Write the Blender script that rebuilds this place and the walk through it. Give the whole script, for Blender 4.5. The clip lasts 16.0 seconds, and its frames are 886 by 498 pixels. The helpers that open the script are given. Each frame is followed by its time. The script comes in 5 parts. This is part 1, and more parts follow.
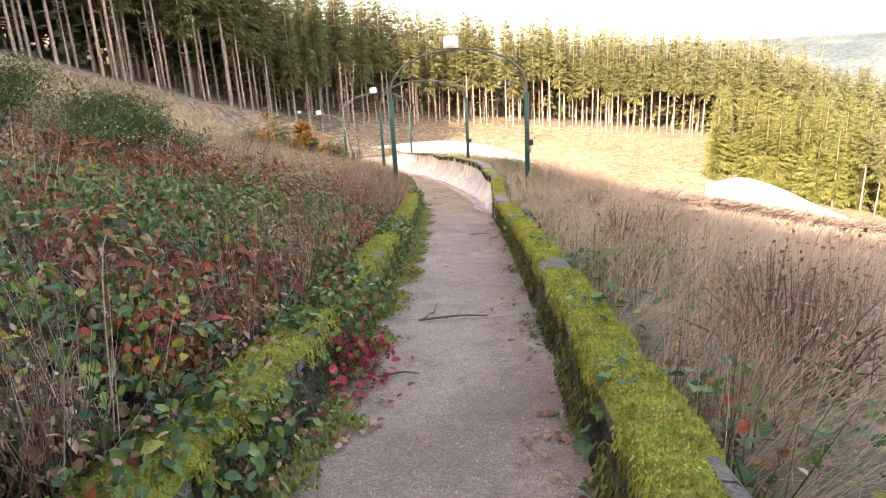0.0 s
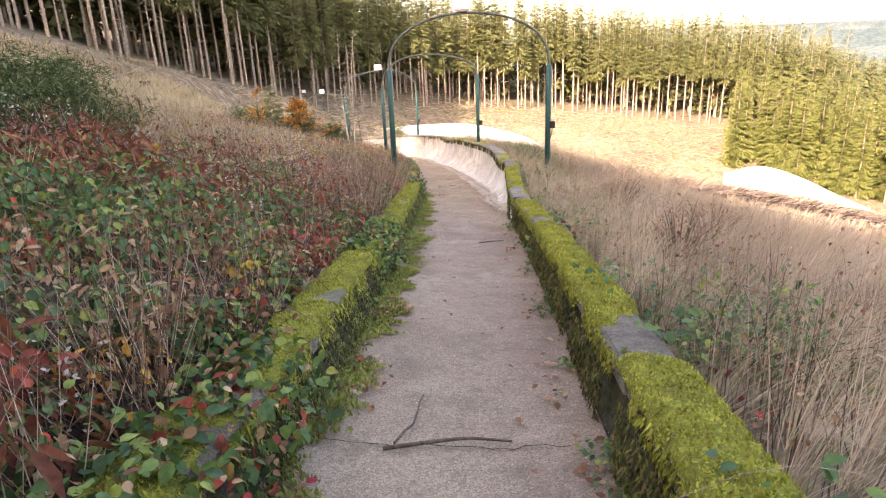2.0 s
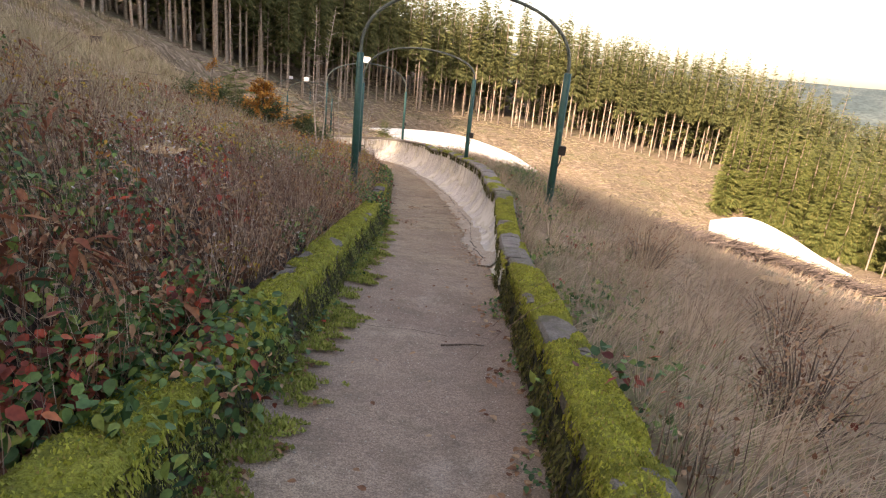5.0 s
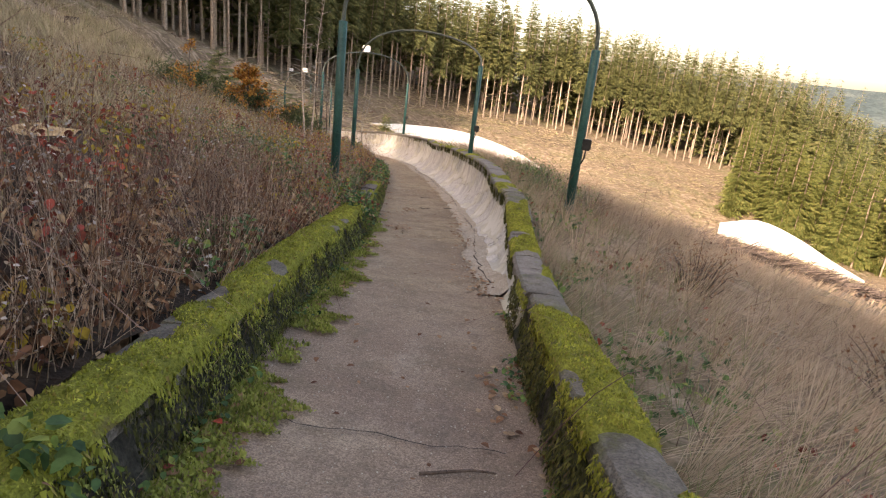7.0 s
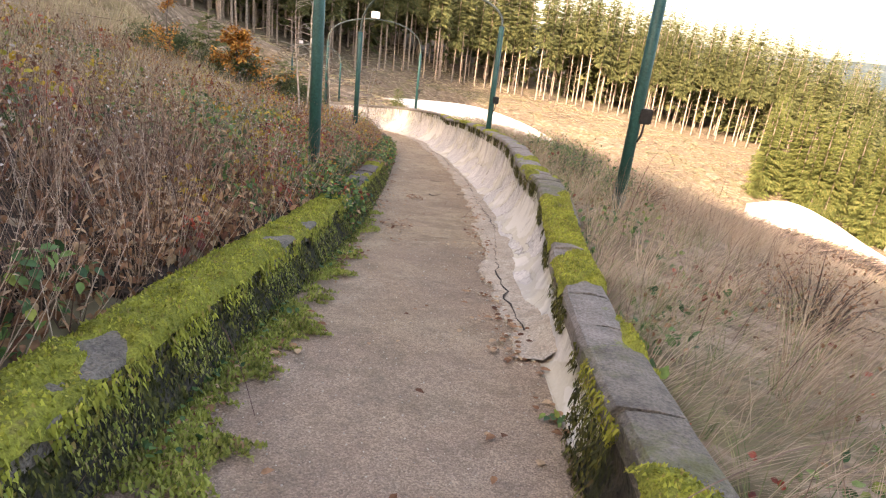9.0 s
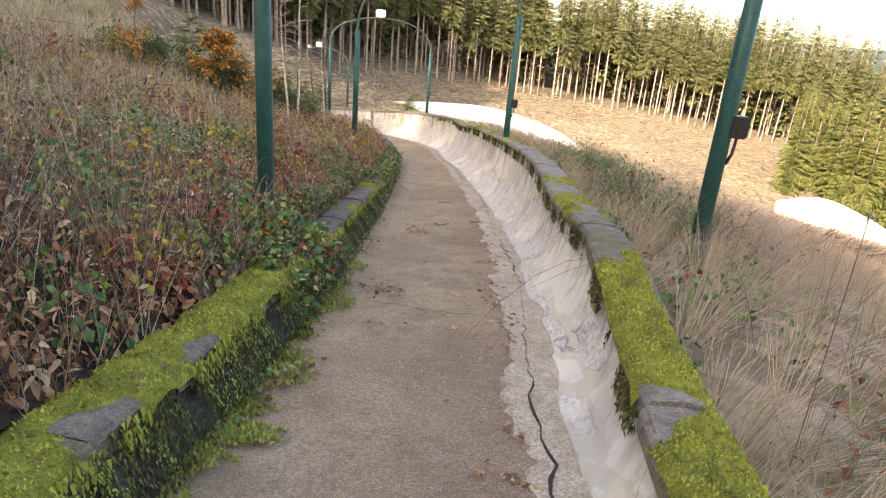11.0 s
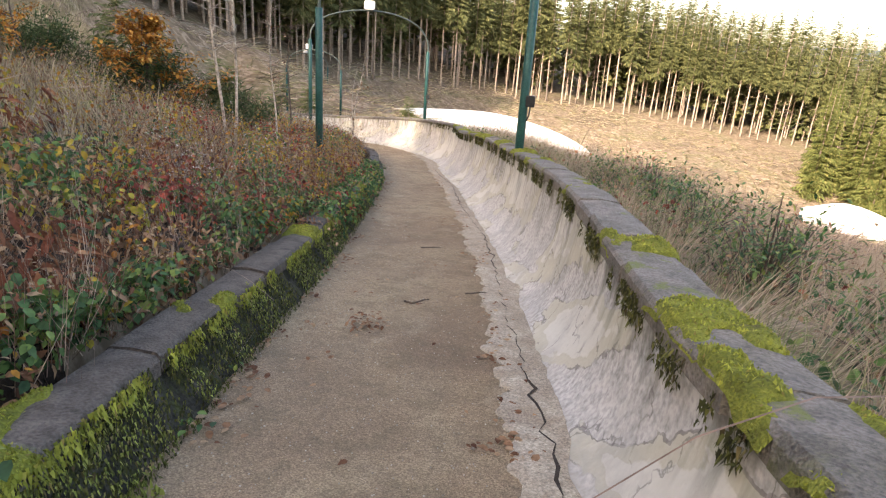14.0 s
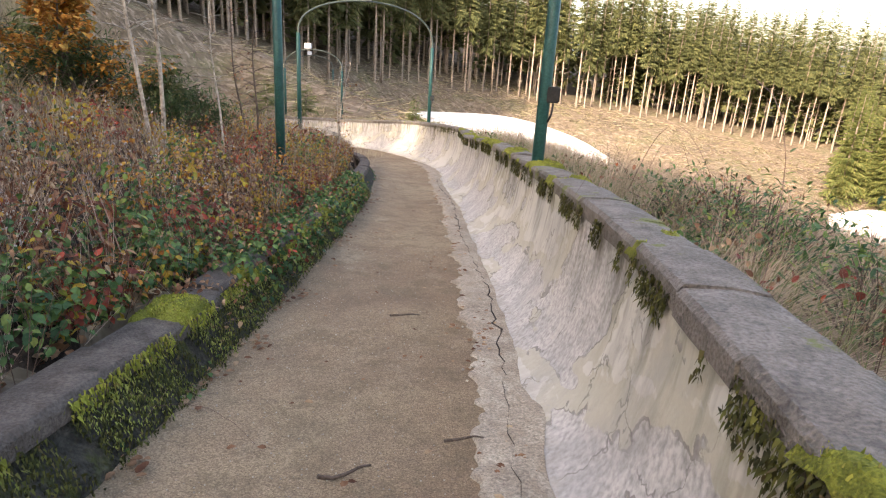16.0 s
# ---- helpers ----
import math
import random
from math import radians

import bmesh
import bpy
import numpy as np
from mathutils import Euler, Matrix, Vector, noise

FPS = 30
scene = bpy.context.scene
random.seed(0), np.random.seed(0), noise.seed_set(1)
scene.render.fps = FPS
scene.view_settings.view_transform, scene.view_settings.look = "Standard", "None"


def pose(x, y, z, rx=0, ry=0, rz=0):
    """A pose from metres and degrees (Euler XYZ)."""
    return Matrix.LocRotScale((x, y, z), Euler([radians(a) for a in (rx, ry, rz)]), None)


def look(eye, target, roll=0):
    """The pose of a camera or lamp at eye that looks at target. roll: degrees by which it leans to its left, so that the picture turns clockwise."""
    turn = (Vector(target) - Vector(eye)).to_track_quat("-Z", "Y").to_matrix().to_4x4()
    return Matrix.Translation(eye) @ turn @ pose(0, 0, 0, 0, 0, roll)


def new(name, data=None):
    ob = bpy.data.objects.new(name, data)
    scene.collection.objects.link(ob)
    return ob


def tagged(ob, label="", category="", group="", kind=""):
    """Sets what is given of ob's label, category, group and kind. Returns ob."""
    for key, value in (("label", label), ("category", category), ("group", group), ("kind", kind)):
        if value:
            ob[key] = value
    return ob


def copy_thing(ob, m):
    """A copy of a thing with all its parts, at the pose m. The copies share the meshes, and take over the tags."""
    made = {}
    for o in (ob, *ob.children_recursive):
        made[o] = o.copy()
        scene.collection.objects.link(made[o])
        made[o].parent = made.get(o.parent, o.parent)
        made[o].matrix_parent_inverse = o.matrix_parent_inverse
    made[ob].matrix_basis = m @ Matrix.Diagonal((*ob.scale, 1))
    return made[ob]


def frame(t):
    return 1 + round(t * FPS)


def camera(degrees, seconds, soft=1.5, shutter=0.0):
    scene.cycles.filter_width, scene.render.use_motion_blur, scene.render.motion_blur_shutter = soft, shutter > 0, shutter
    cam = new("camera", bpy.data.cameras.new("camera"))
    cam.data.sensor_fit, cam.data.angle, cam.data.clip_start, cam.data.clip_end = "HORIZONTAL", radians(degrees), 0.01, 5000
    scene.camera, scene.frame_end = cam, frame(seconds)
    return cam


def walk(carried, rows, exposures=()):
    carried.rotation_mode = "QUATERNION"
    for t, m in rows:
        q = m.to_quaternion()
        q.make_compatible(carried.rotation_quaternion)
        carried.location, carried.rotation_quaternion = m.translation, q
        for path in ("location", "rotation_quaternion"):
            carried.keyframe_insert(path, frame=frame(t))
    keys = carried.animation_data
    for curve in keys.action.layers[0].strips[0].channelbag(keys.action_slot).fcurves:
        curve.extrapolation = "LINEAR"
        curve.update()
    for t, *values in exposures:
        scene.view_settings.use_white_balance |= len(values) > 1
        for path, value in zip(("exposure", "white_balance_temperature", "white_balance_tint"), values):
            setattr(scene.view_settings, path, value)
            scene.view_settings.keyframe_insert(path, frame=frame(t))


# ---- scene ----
EXPOSURE = 1.9
cam = camera(72.5, 16.0, soft=1.2)
PATH = [
    (0, (0.685, -0.542, 1.469), (0.498, 1.369, 0.912), -2.9),
    (0.5, (0.644, 0.162, 1.39), (0.453, 2.072, 0.828), -2.7),
    (1, (0.595, 0.818, 1.324), (0.391, 2.724, 0.755), -2.7),
    (1.5, (0.587, 1.515, 1.199), (0.374, 3.415, 0.612), -2.5),
    (2, (0.535, 2.195, 1.107), (0.321, 4.088, 0.499), -2.2),
    (2.5, (0.509, 2.891, 1.028), (0.297, 4.782, 0.413), -1.5),
    (3, (0.464, 3.636, 0.929), (0.267, 5.533, 0.328), 0.2),
    (3.5, (0.419, 4.289, 0.913), (0.237, 6.193, 0.329), 2.2),
    (4, (0.444, 4.976, 0.847), (0.278, 6.881, 0.26), 4.0),
    (4.2, (0.429, 5.249, 0.827), (0.271, 7.154, 0.241), 4.6),
    (6.3, (0.339, 7.599, 0.442), (0.21, 9.509, -0.135), 6.5),
    (6.5, (0.33, 7.848, 0.412), (0.2, 9.757, -0.17), 6.7),
    (7, (0.276, 8.443, 0.31), (0.131, 10.348, -0.28), 6.6),
    (7.5, (0.279, 9.053, 0.212), (0.118, 10.953, -0.392), 6.8),
    (8, (0.244, 9.66, 0.142), (0.076, 11.552, -0.486), 6.8),
    (8.5, (0.163, 10.305, 0.051), (-0.013, 12.188, -0.6), 6.7),
    (9, (0.097, 10.988, -0.088), (-0.087, 12.866, -0.754), 6.6),
    (9.2, (0.058, 11.24, -0.12), (-0.138, 13.114, -0.791), 6.1),
    (11.3, (-0.141, 13.958, -0.262), (-0.386, 15.828, -0.928), 4.8),
    (11.5, (-0.184, 14.231, -0.286), (-0.431, 16.104, -0.942), 4.8),
    (12, (-0.309, 14.925, -0.382), (-0.565, 16.797, -1.037), 4.6),
    (12.5, (-0.325, 15.663, -0.539), (-0.586, 17.535, -1.193), 4.6),
    (13, (-0.372, 16.368, -0.677), (-0.638, 18.242, -1.323), 4.3),
    (13.5, (-0.38, 17.11, -0.733), (-0.648, 18.983, -1.381), 4.1),
    (14, (-0.4, 17.912, -0.819), (-0.673, 19.784, -1.466), 3.9),
    (14.5, (-0.48, 18.665, -0.896), (-0.764, 20.535, -1.544), 3.7),
    (15, (-0.533, 19.47, -1.028), (-0.828, 21.339, -1.675), 3.8),
    (15.5, (-0.585, 20.224, -1.129), (-0.894, 22.093, -1.771), 3.7),
    (16, (-0.58, 20.975, -1.205), (-0.896, 22.844, -1.842), 3.5),
]
walk(cam, [(t, look(eye, target, roll)) for t, eye, target, roll in PATH],
     [(t, EXPOSURE + e, k, i) for t, e, k, i in ((0, 1.06, 8200, 26), (2.5, 0.98, 8200, 26), (4, 0.42, 8200, 25), (6.5, 0.02, 8400, 22), (8, 0.34, 8400, 23), (9, 0.68, 8300, 23), (11.5, 0.5, 7600, 17), (12.5, 0.4, 7500, 17), (16, 0.36, 7500, 18))])

# ---- light ----
world = bpy.data.worlds.new("sky")
scene.world = world
world.use_nodes = True
wn = world.node_tree
sky = wn.nodes.new("ShaderNodeTexSky")
sky.sky_type = "NISHITA"
sky.sun_disc = False
SUN_EL, SUN_DIR = 27.0, (-0.42, -0.91)
sky.sun_elevation = radians(SUN_EL)
sky.sun_rotation = math.atan2(SUN_DIR[0], SUN_DIR[1])
sky.air_density, sky.dust_density, sky.ozone_density = 1.0, 3.0, 1.0
wn.nodes["Background"].inputs["Strength"].default_value = 0.15
wn.links.new(sky.outputs[0], wn.nodes["Background"].inputs[0])
sun = new("sun", bpy.data.lights.new("sun", "SUN"))
sun.data.energy, sun.data.angle, sun.data.color = 2.5, radians(1.5), (1.0, 0.92, 0.83)
up = math.tan(radians(SUN_EL))
sun.matrix_world = look((SUN_DIR[0] * 60, SUN_DIR[1] * 60, up * 60), (0, 0, 0))

# ---- materials ----
def mat(name, stops, scale=4.0, detail=6.0, rough=0.85, bump=0.3, bump_scale=30.0, island=False, metal=0.0, extra=None, sub=0.0, distort=0.6):
    """A noise-coloured surface: stops are (place, colour); island: a colour for each loose piece instead of the noise."""
    m = bpy.data.materials.new(name)
    m.use_nodes = True
    t = m.node_tree
    b = t.nodes["Principled BSDF"]
    b.inputs["Roughness"].default_value, b.inputs["Metallic"].default_value = rough, metal
    b.inputs["Specular IOR Level"].default_value = 0.25
    co = t.nodes.new("ShaderNodeTexCoord")
    ramp = t.nodes.new("ShaderNodeValToRGB")
    els = ramp.color_ramp.elements
    while len(els) < len(stops):
        els.new(0.5)
    for e, (p, c) in zip(els, stops):
        e.position, e.color = p, (*c, 1)
    n1 = t.nodes.new("ShaderNodeTexNoise")
    n1.inputs["Scale"].default_value, n1.inputs["Detail"].default_value, n1.inputs["Distortion"].default_value = scale, detail, distort
    n1.inputs["Roughness"].default_value = 0.65
    t.links.new(co.outputs["Object"], n1.inputs["Vector"])
    if island:
        g = t.nodes.new("ShaderNodeNewGeometry")
        t.links.new(g.outputs["Random Per Island"], ramp.inputs[0])
    else:
        t.links.new(n1.outputs["Fac"], ramp.inputs[0])
    colour = ramp.outputs[0]
    n2 = t.nodes.new("ShaderNodeTexNoise")
    n2.inputs["Scale"].default_value, n2.inputs["Detail"].default_value = bump_scale, 4.0
    t.links.new(co.outputs["Object"], n2.inputs["Vector"])
    mul = t.nodes.new("ShaderNodeMix")
    mul.data_type, mul.blend_type = "RGBA", "MULTIPLY"
    mul.inputs["Factor"].default_value = 0.55
    grain = t.nodes.new("ShaderNodeValToRGB")
    grain.color_ramp.elements[0].position, grain.color_ramp.elements[0].color = 0.3, (0.35, 0.35, 0.35, 1)
    grain.color_ramp.elements[1].position, grain.color_ramp.elements[1].color = 0.62, (1.25, 1.25, 1.25, 1)
    t.links.new(n2.outputs["Fac"], grain.inputs[0])
    t.links.new(colour, mul.inputs["A"])
    t.links.new(grain.outputs[0], mul.inputs["B"])
    colour = mul.outputs["Result"]
    if extra:
        colour = extra(t, co, colour)
    t.links.new(colour, b.inputs["Base Color"])
    if bump:
        bn = t.nodes.new("ShaderNodeBump")
        bn.inputs["Strength"].default_value, bn.inputs["Distance"].default_value = bump, 0.03
        t.links.new(n2.outputs["Fac"], bn.inputs["Height"])
        t.links.new(bn.outputs[0], b.inputs["Normal"])
    if sub:
        tr = t.nodes.new("ShaderNodeBsdfTranslucent")
        mx = t.nodes.new("ShaderNodeMixShader")
        mx.inputs[0].default_value = sub
        t.links.new(colour, tr.inputs[0])
        t.links.new(b.outputs[0], mx.inputs[1])
        t.links.new(tr.outputs[0], mx.inputs[2])
        t.links.new(mx.outputs[0], t.nodes["Material Output"].inputs[0])
    return m


def overlay(col, scale, low, high, stretch=(1, 1, 1), amount=1.0):
    """A second colour laid over the first in patches."""
    def add(t, co, colour):
        mp = t.nodes.new("ShaderNodeMapping")
        mp.inputs["Scale"].default_value = stretch
        n = t.nodes.new("ShaderNodeTexNoise")
        n.inputs["Scale"].default_value, n.inputs["Detail"].default_value, n.inputs["Roughness"].default_value = scale, 8.0, 0.7
        t.links.new(co.outputs["Object"], mp.inputs[0])
        t.links.new(mp.outputs[0], n.inputs["Vector"])
        r = t.nodes.new("ShaderNodeMapRange")
        r.inputs["From Min"].default_value, r.inputs["From Max"].default_value, r.inputs["To Max"].default_value = low, high, amount
        t.links.new(n.outputs["Fac"], r.inputs["Value"])
        x = t.nodes.new("ShaderNodeMix")
        x.data_type = "RGBA"
        t.links.new(r.outputs[0], x.inputs["Factor"])
        t.links.new(colour, x.inputs["A"])
        x.inputs["B"].default_value = (*col, 1)
        return x.outputs["Result"]
    return add


def both(*adds):
    def run(t, co, colour):
        for a in adds:
            colour = a(t, co, colour)
        return colour
    return run


def grit(scale, amount, low=0.35, high=1.35):
    """Single grains, each with a shade of its own."""
    def add(t, co, colour):
        v = t.nodes.new("ShaderNodeTexVoronoi")
        v.inputs["Scale"].default_value = scale
        t.links.new(co.outputs["Object"], v.inputs["Vector"])
        sep = t.nodes.new("ShaderNodeSeparateColor")
        t.links.new(v.outputs["Color"], sep.inputs[0])
        r = t.nodes.new("ShaderNodeMapRange")
        r.inputs["To Min"].default_value, r.inputs["To Max"].default_value = low, high
        t.links.new(sep.outputs[0], r.inputs["Value"])
        x = t.nodes.new("ShaderNodeMix")
        x.data_type, x.blend_type = "RGBA", "MULTIPLY"
        x.inputs["Factor"].default_value = amount
        t.links.new(colour, x.inputs["A"])
        t.links.new(r.outputs[0], x.inputs["B"])
        return x.outputs["Result"]
    return add


def downhill(col, y0, y1, amount):
    """A tint that comes in along the run."""
    def add(t, co, colour):
        sep = t.nodes.new("ShaderNodeSeparateXYZ")
        t.links.new(co.outputs["Object"], sep.inputs[0])
        n = t.nodes.new("ShaderNodeTexNoise")
        n.inputs["Scale"].default_value, n.inputs["Detail"].default_value = 0.9, 6.0
        t.links.new(co.outputs["Object"], n.inputs["Vector"])
        m = t.nodes.new("ShaderNodeMath")
        m.operation = "MULTIPLY_ADD"
        m.inputs[1].default_value = 9.0
        t.links.new(n.outputs["Fac"], m.inputs[0])
        t.links.new(sep.outputs["Y"], m.inputs[2])
        r = t.nodes.new("ShaderNodeMapRange")
        r.inputs["From Min"].default_value, r.inputs["From Max"].default_value, r.inputs["To Max"].default_value = y0 + 4.5, y1 + 4.5, amount
        t.links.new(m.outputs[0], r.inputs["Value"])
        x = t.nodes.new("ShaderNodeMix")
        x.data_type, x.blend_type = "RGBA", "MULTIPLY"
        t.links.new(r.outputs[0], x.inputs["Factor"])
        t.links.new(colour, x.inputs["A"])
        x.inputs["B"].default_value = (*col, 1)
        return x.outputs["Result"]
    return add


GRAVEL = mat("gravel_track", [(0.3, (0.25, 0.18, 0.135)), (0.5, (0.35, 0.265, 0.195)), (0.7, (0.43, 0.345, 0.25))], 0.45, 8, 0.9, 0.7, 110,
             extra=both(overlay((0.20, 0.155, 0.12), 2.2, 0.52, 0.72, amount=0.65), overlay((0.46, 0.39, 0.31), 1.4, 0.56, 0.68, (1, 0.5, 1), 0.5), overlay((0.22, 0.17, 0.135), 13, 0.54, 0.64, amount=0.5),
                        overlay((0.19, 0.15, 0.105), 3.1, 0.5, 0.6, amount=0.45), downhill((1.03, 1.0, 0.86), 11, 19, 1.0), grit(120, 0.5), grit(45, 0.18, 0.5, 1.3), overlay((0.56, 0.50, 0.42), 60, 0.64, 0.7, amount=0.8), overlay((0.08, 0.065, 0.05), 55, 0.64, 0.71, amount=0.8)))


def coat_concrete():
    """Bank concrete: a smooth beige coat that has peeled from the grey under it, dark broken edges, run-off stains below the cap."""
    m = mat("weathered_concrete", [(0.3, (0.39, 0.375, 0.35)), (0.5, (0.50, 0.48, 0.445)), (0.7, (0.60, 0.575, 0.53))], 1.6, 9, 0.8, 0.3, 26)
    t = m.node_tree
    b = t.nodes["Principled BSDF"]
    under = b.inputs["Base Color"].links[0].from_socket
    co = t.nodes.new("ShaderNodeTexCoord")
    at = t.nodes.new("ShaderNodeAttribute")
    at.attribute_name = "coat"
    rise = t.nodes.new("ShaderNodeAttribute")
    rise.attribute_name = "rise"
    n = t.nodes.new("ShaderNodeTexNoise")
    n.inputs["Scale"].default_value, n.inputs["Detail"].default_value = 9.0, 5.0
    t.links.new(co.outputs["Object"], n.inputs["Vector"])
    a = t.nodes.new("ShaderNodeMath")
    a.operation = "MULTIPLY_ADD"
    a.inputs[1].default_value = 0.10
    t.links.new(n.outputs["Fac"], a.inputs[0])
    t.links.new(at.outputs["Fac"], a.inputs[2])

    def span(src, lo, hi, to=1.0):
        r = t.nodes.new("ShaderNodeMapRange")
        r.inputs["From Min"].default_value, r.inputs["From Max"].default_value, r.inputs["To Max"].default_value = lo, hi, to
        t.links.new(src, r.inputs["Value"])
        return r.outputs[0]

    def lay(base, fac, col):
        x = t.nodes.new("ShaderNodeMix")
        x.data_type = "RGBA"
        t.links.new(fac, x.inputs["Factor"])
        t.links.new(base, x.inputs["A"])
        x.inputs["B"].default_value = (*col, 1)
        return x.outputs["Result"]

    def times(p, q):
        k = t.nodes.new("ShaderNodeMath")
        k.operation = "MULTIPLY"
        t.links.new(p, k.inputs[0])
        t.links.new(q, k.inputs[1])
        return k.outputs[0]
    coat = a.outputs[0]
    colour = lay(under, span(coat, 0.55, 0.562, 0.9), (0.50, 0.475, 0.375))
    colour = lay(colour, span(coat, 0.645, 0.655, 0.8), (0.62, 0.60, 0.54))
    gap = t.nodes.new("ShaderNodeMath")
    gap.operation = "COMPARE"
    gap.inputs[1].default_value, gap.inputs[2].default_value = 0.552, 0.008
    t.links.new(coat, gap.inputs[0])
    n3 = t.nodes.new("ShaderNodeTexNoise")
    n3.inputs["Scale"].default_value = 2.7
    t.links.new(co.outputs["Object"], n3.inputs["Vector"])
    colour = lay(colour, times(gap.outputs[0], span(n3.outputs["Fac"], 0.44, 0.54, 0.7)), (0.17, 0.155, 0.135))
    for sc, lo, hi, amt, col in ((0.9, 0.5, 0.62, 0.55, (0.33, 0.32, 0.30)), (2.6, 0.56, 0.64, 0.5, (0.62, 0.59, 0.52)), (5.5, 0.6, 0.7, 0.45, (0.24, 0.225, 0.20))):
        colour = overlay(col, sc, lo, hi, (1, 1, 0.55), amt)(t, co, colour)
    vo = t.nodes.new("ShaderNodeTexVoronoi")
    vo.feature = "DISTANCE_TO_EDGE"
    vo.inputs["Scale"].default_value = 1.5
    wv = t.nodes.new("ShaderNodeVectorMath")
    wv.operation = "MULTIPLY_ADD"
    wv.inputs[1].default_value = (0.16, 0.16, 0.16)
    t.links.new(n.outputs["Color"], wv.inputs[0])
    tall = t.nodes.new("ShaderNodeMapping")
    tall.inputs["Scale"].default_value = (1.0, 1.0, 0.4)
    t.links.new(co.outputs["Object"], tall.inputs[0])
    t.links.new(tall.outputs[0], wv.inputs[2])
    t.links.new(wv.outputs[0], vo.inputs["Vector"])
    colour = lay(colour, times(span(vo.outputs["Distance"], 0.011, 0.003), span(n3.outputs["Fac"], 0.48, 0.56, 0.6)), (0.12, 0.11, 0.10))
    # run-off stains under the cap and damp grit at the foot
    mp = t.nodes.new("ShaderNodeMapping")
    mp.inputs["Scale"].default_value = (5.0, 5.0, 0.7)
    t.links.new(co.outputs["Object"], mp.inputs[0])
    n4 = t.nodes.new("ShaderNodeTexNoise")
    n4.inputs["Scale"].default_value, n4.inputs["Detail"].default_value = 1.6, 7.0
    t.links.new(mp.outputs[0], n4.inputs["Vector"])
    colour = lay(colour, times(span(rise.outputs["Fac"], 0.55, 0.97), span(n4.outputs["Fac"], 0.46, 0.66, 0.8)), (0.13, 0.12, 0.085))
    colour = lay(colour, times(span(rise.outputs["Fac"], 0.3, 0.0), span(n4.outputs["Fac"], 0.36, 0.6, 0.7)), (0.36, 0.31, 0.23))
    t.links.new(colour, b.inputs["Base Color"])
    return m


CONCRETE = coat_concrete()
# paler than the near bank: sun on the lower bends is in the colour
CONCRETE_FAR = mat("sunlit_concrete", [(0.3, (0.6, 0.58, 0.54)), (0.7, (0.78, 0.76, 0.72))], 0.3, 6, 0.7, 0.1, 5)
# own dark stone and moss, darkened further with the shade of the upright faces
STONE = mat("shaded_mossy_wall_stone", [(0.3, (0.025, 0.024, 0.018)), (0.5, (0.05, 0.047, 0.036)), (0.7, (0.11, 0.10, 0.08))], 6, 9, 0.95, 1.0, 40,
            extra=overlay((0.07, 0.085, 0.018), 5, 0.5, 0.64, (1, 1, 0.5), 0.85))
CAP = mat("cap_stone", [(0.3, (0.13, 0.112, 0.092)), (0.7, (0.27, 0.24, 0.205))], 5, 8, 0.85, 0.8, 60,
          extra=both(overlay((0.10, 0.09, 0.08), 9, 0.55, 0.66, amount=0.7), overlay((0.16, 0.18, 0.05), 2.3, 0.6, 0.64, amount=0.85)))
CAP_DARK = mat("brown_grey_cap_stone", [(0.3, (0.075, 0.062, 0.05)), (0.7, (0.17, 0.142, 0.118))], 5, 8, 0.9, 0.8, 60, extra=overlay((0.05, 0.042, 0.034), 9, 0.55, 0.66, amount=0.7))
CAP_MOSSY = mat("moss_covered_cap_stone", [(0.3, (0.12, 0.106, 0.085)), (0.7, (0.24, 0.215, 0.18))], 5, 8, 0.9, 1.0, 70,
                extra=both(overlay((0.09, 0.08, 0.065), 8, 0.5, 0.62, amount=0.7), overlay((0.13, 0.14, 0.04), 2.6, 0.5, 0.62, amount=0.55)))
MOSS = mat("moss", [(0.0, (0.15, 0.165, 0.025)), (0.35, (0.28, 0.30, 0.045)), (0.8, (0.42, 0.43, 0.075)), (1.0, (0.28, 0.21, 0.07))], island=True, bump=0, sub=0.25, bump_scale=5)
MOSS_MAT = mat("moss_cushion", [(0.3, (0.11, 0.118, 0.02)), (0.5, (0.21, 0.225, 0.035)), (0.7, (0.33, 0.34, 0.055))], 7, 8, 1.0, 1.0, 90,
               extra=overlay((0.13, 0.095, 0.05), 4, 0.58, 0.66, amount=0.7))
MOSS_FLOOR = mat("floor_moss", [(0.0, (0.12, 0.15, 0.035)), (0.4, (0.24, 0.28, 0.06)), (0.85, (0.36, 0.39, 0.10)), (1.0, (0.27, 0.21, 0.11))], island=True, bump=0, sub=0.2, bump_scale=4)
# darker than the cap moss: shade on the upright faces is in its colour
MOSS_DARK = mat("shaded_hanging_moss", [(0.0, (0.025, 0.026, 0.01)), (0.5, (0.07, 0.075, 0.018)), (0.85, (0.16, 0.165, 0.04)), (1.0, (0.11, 0.08, 0.04))], island=True, bump=0, sub=0.15, bump_scale=6)
SOIL = mat("hillside_soil", [(0.3, (0.09, 0.07, 0.042)), (0.5, (0.19, 0.142, 0.09)), (0.62, (0.14, 0.128, 0.062)), (0.75, (0.27, 0.21, 0.14))], 0.16, 10, 1.0, 0.8, 3.0,
           extra=both(overlay((0.37, 0.29, 0.215), 1.1, 0.5, 0.6, (1, 1.8, 1), 0.7), overlay((0.075, 0.055, 0.038), 1.9, 0.58, 0.66, (1, 1.5, 1), 0.6), overlay((0.12, 0.09, 0.065), 0.9, 0.55, 0.6, (0.35, 1.6, 1), 0.6)))
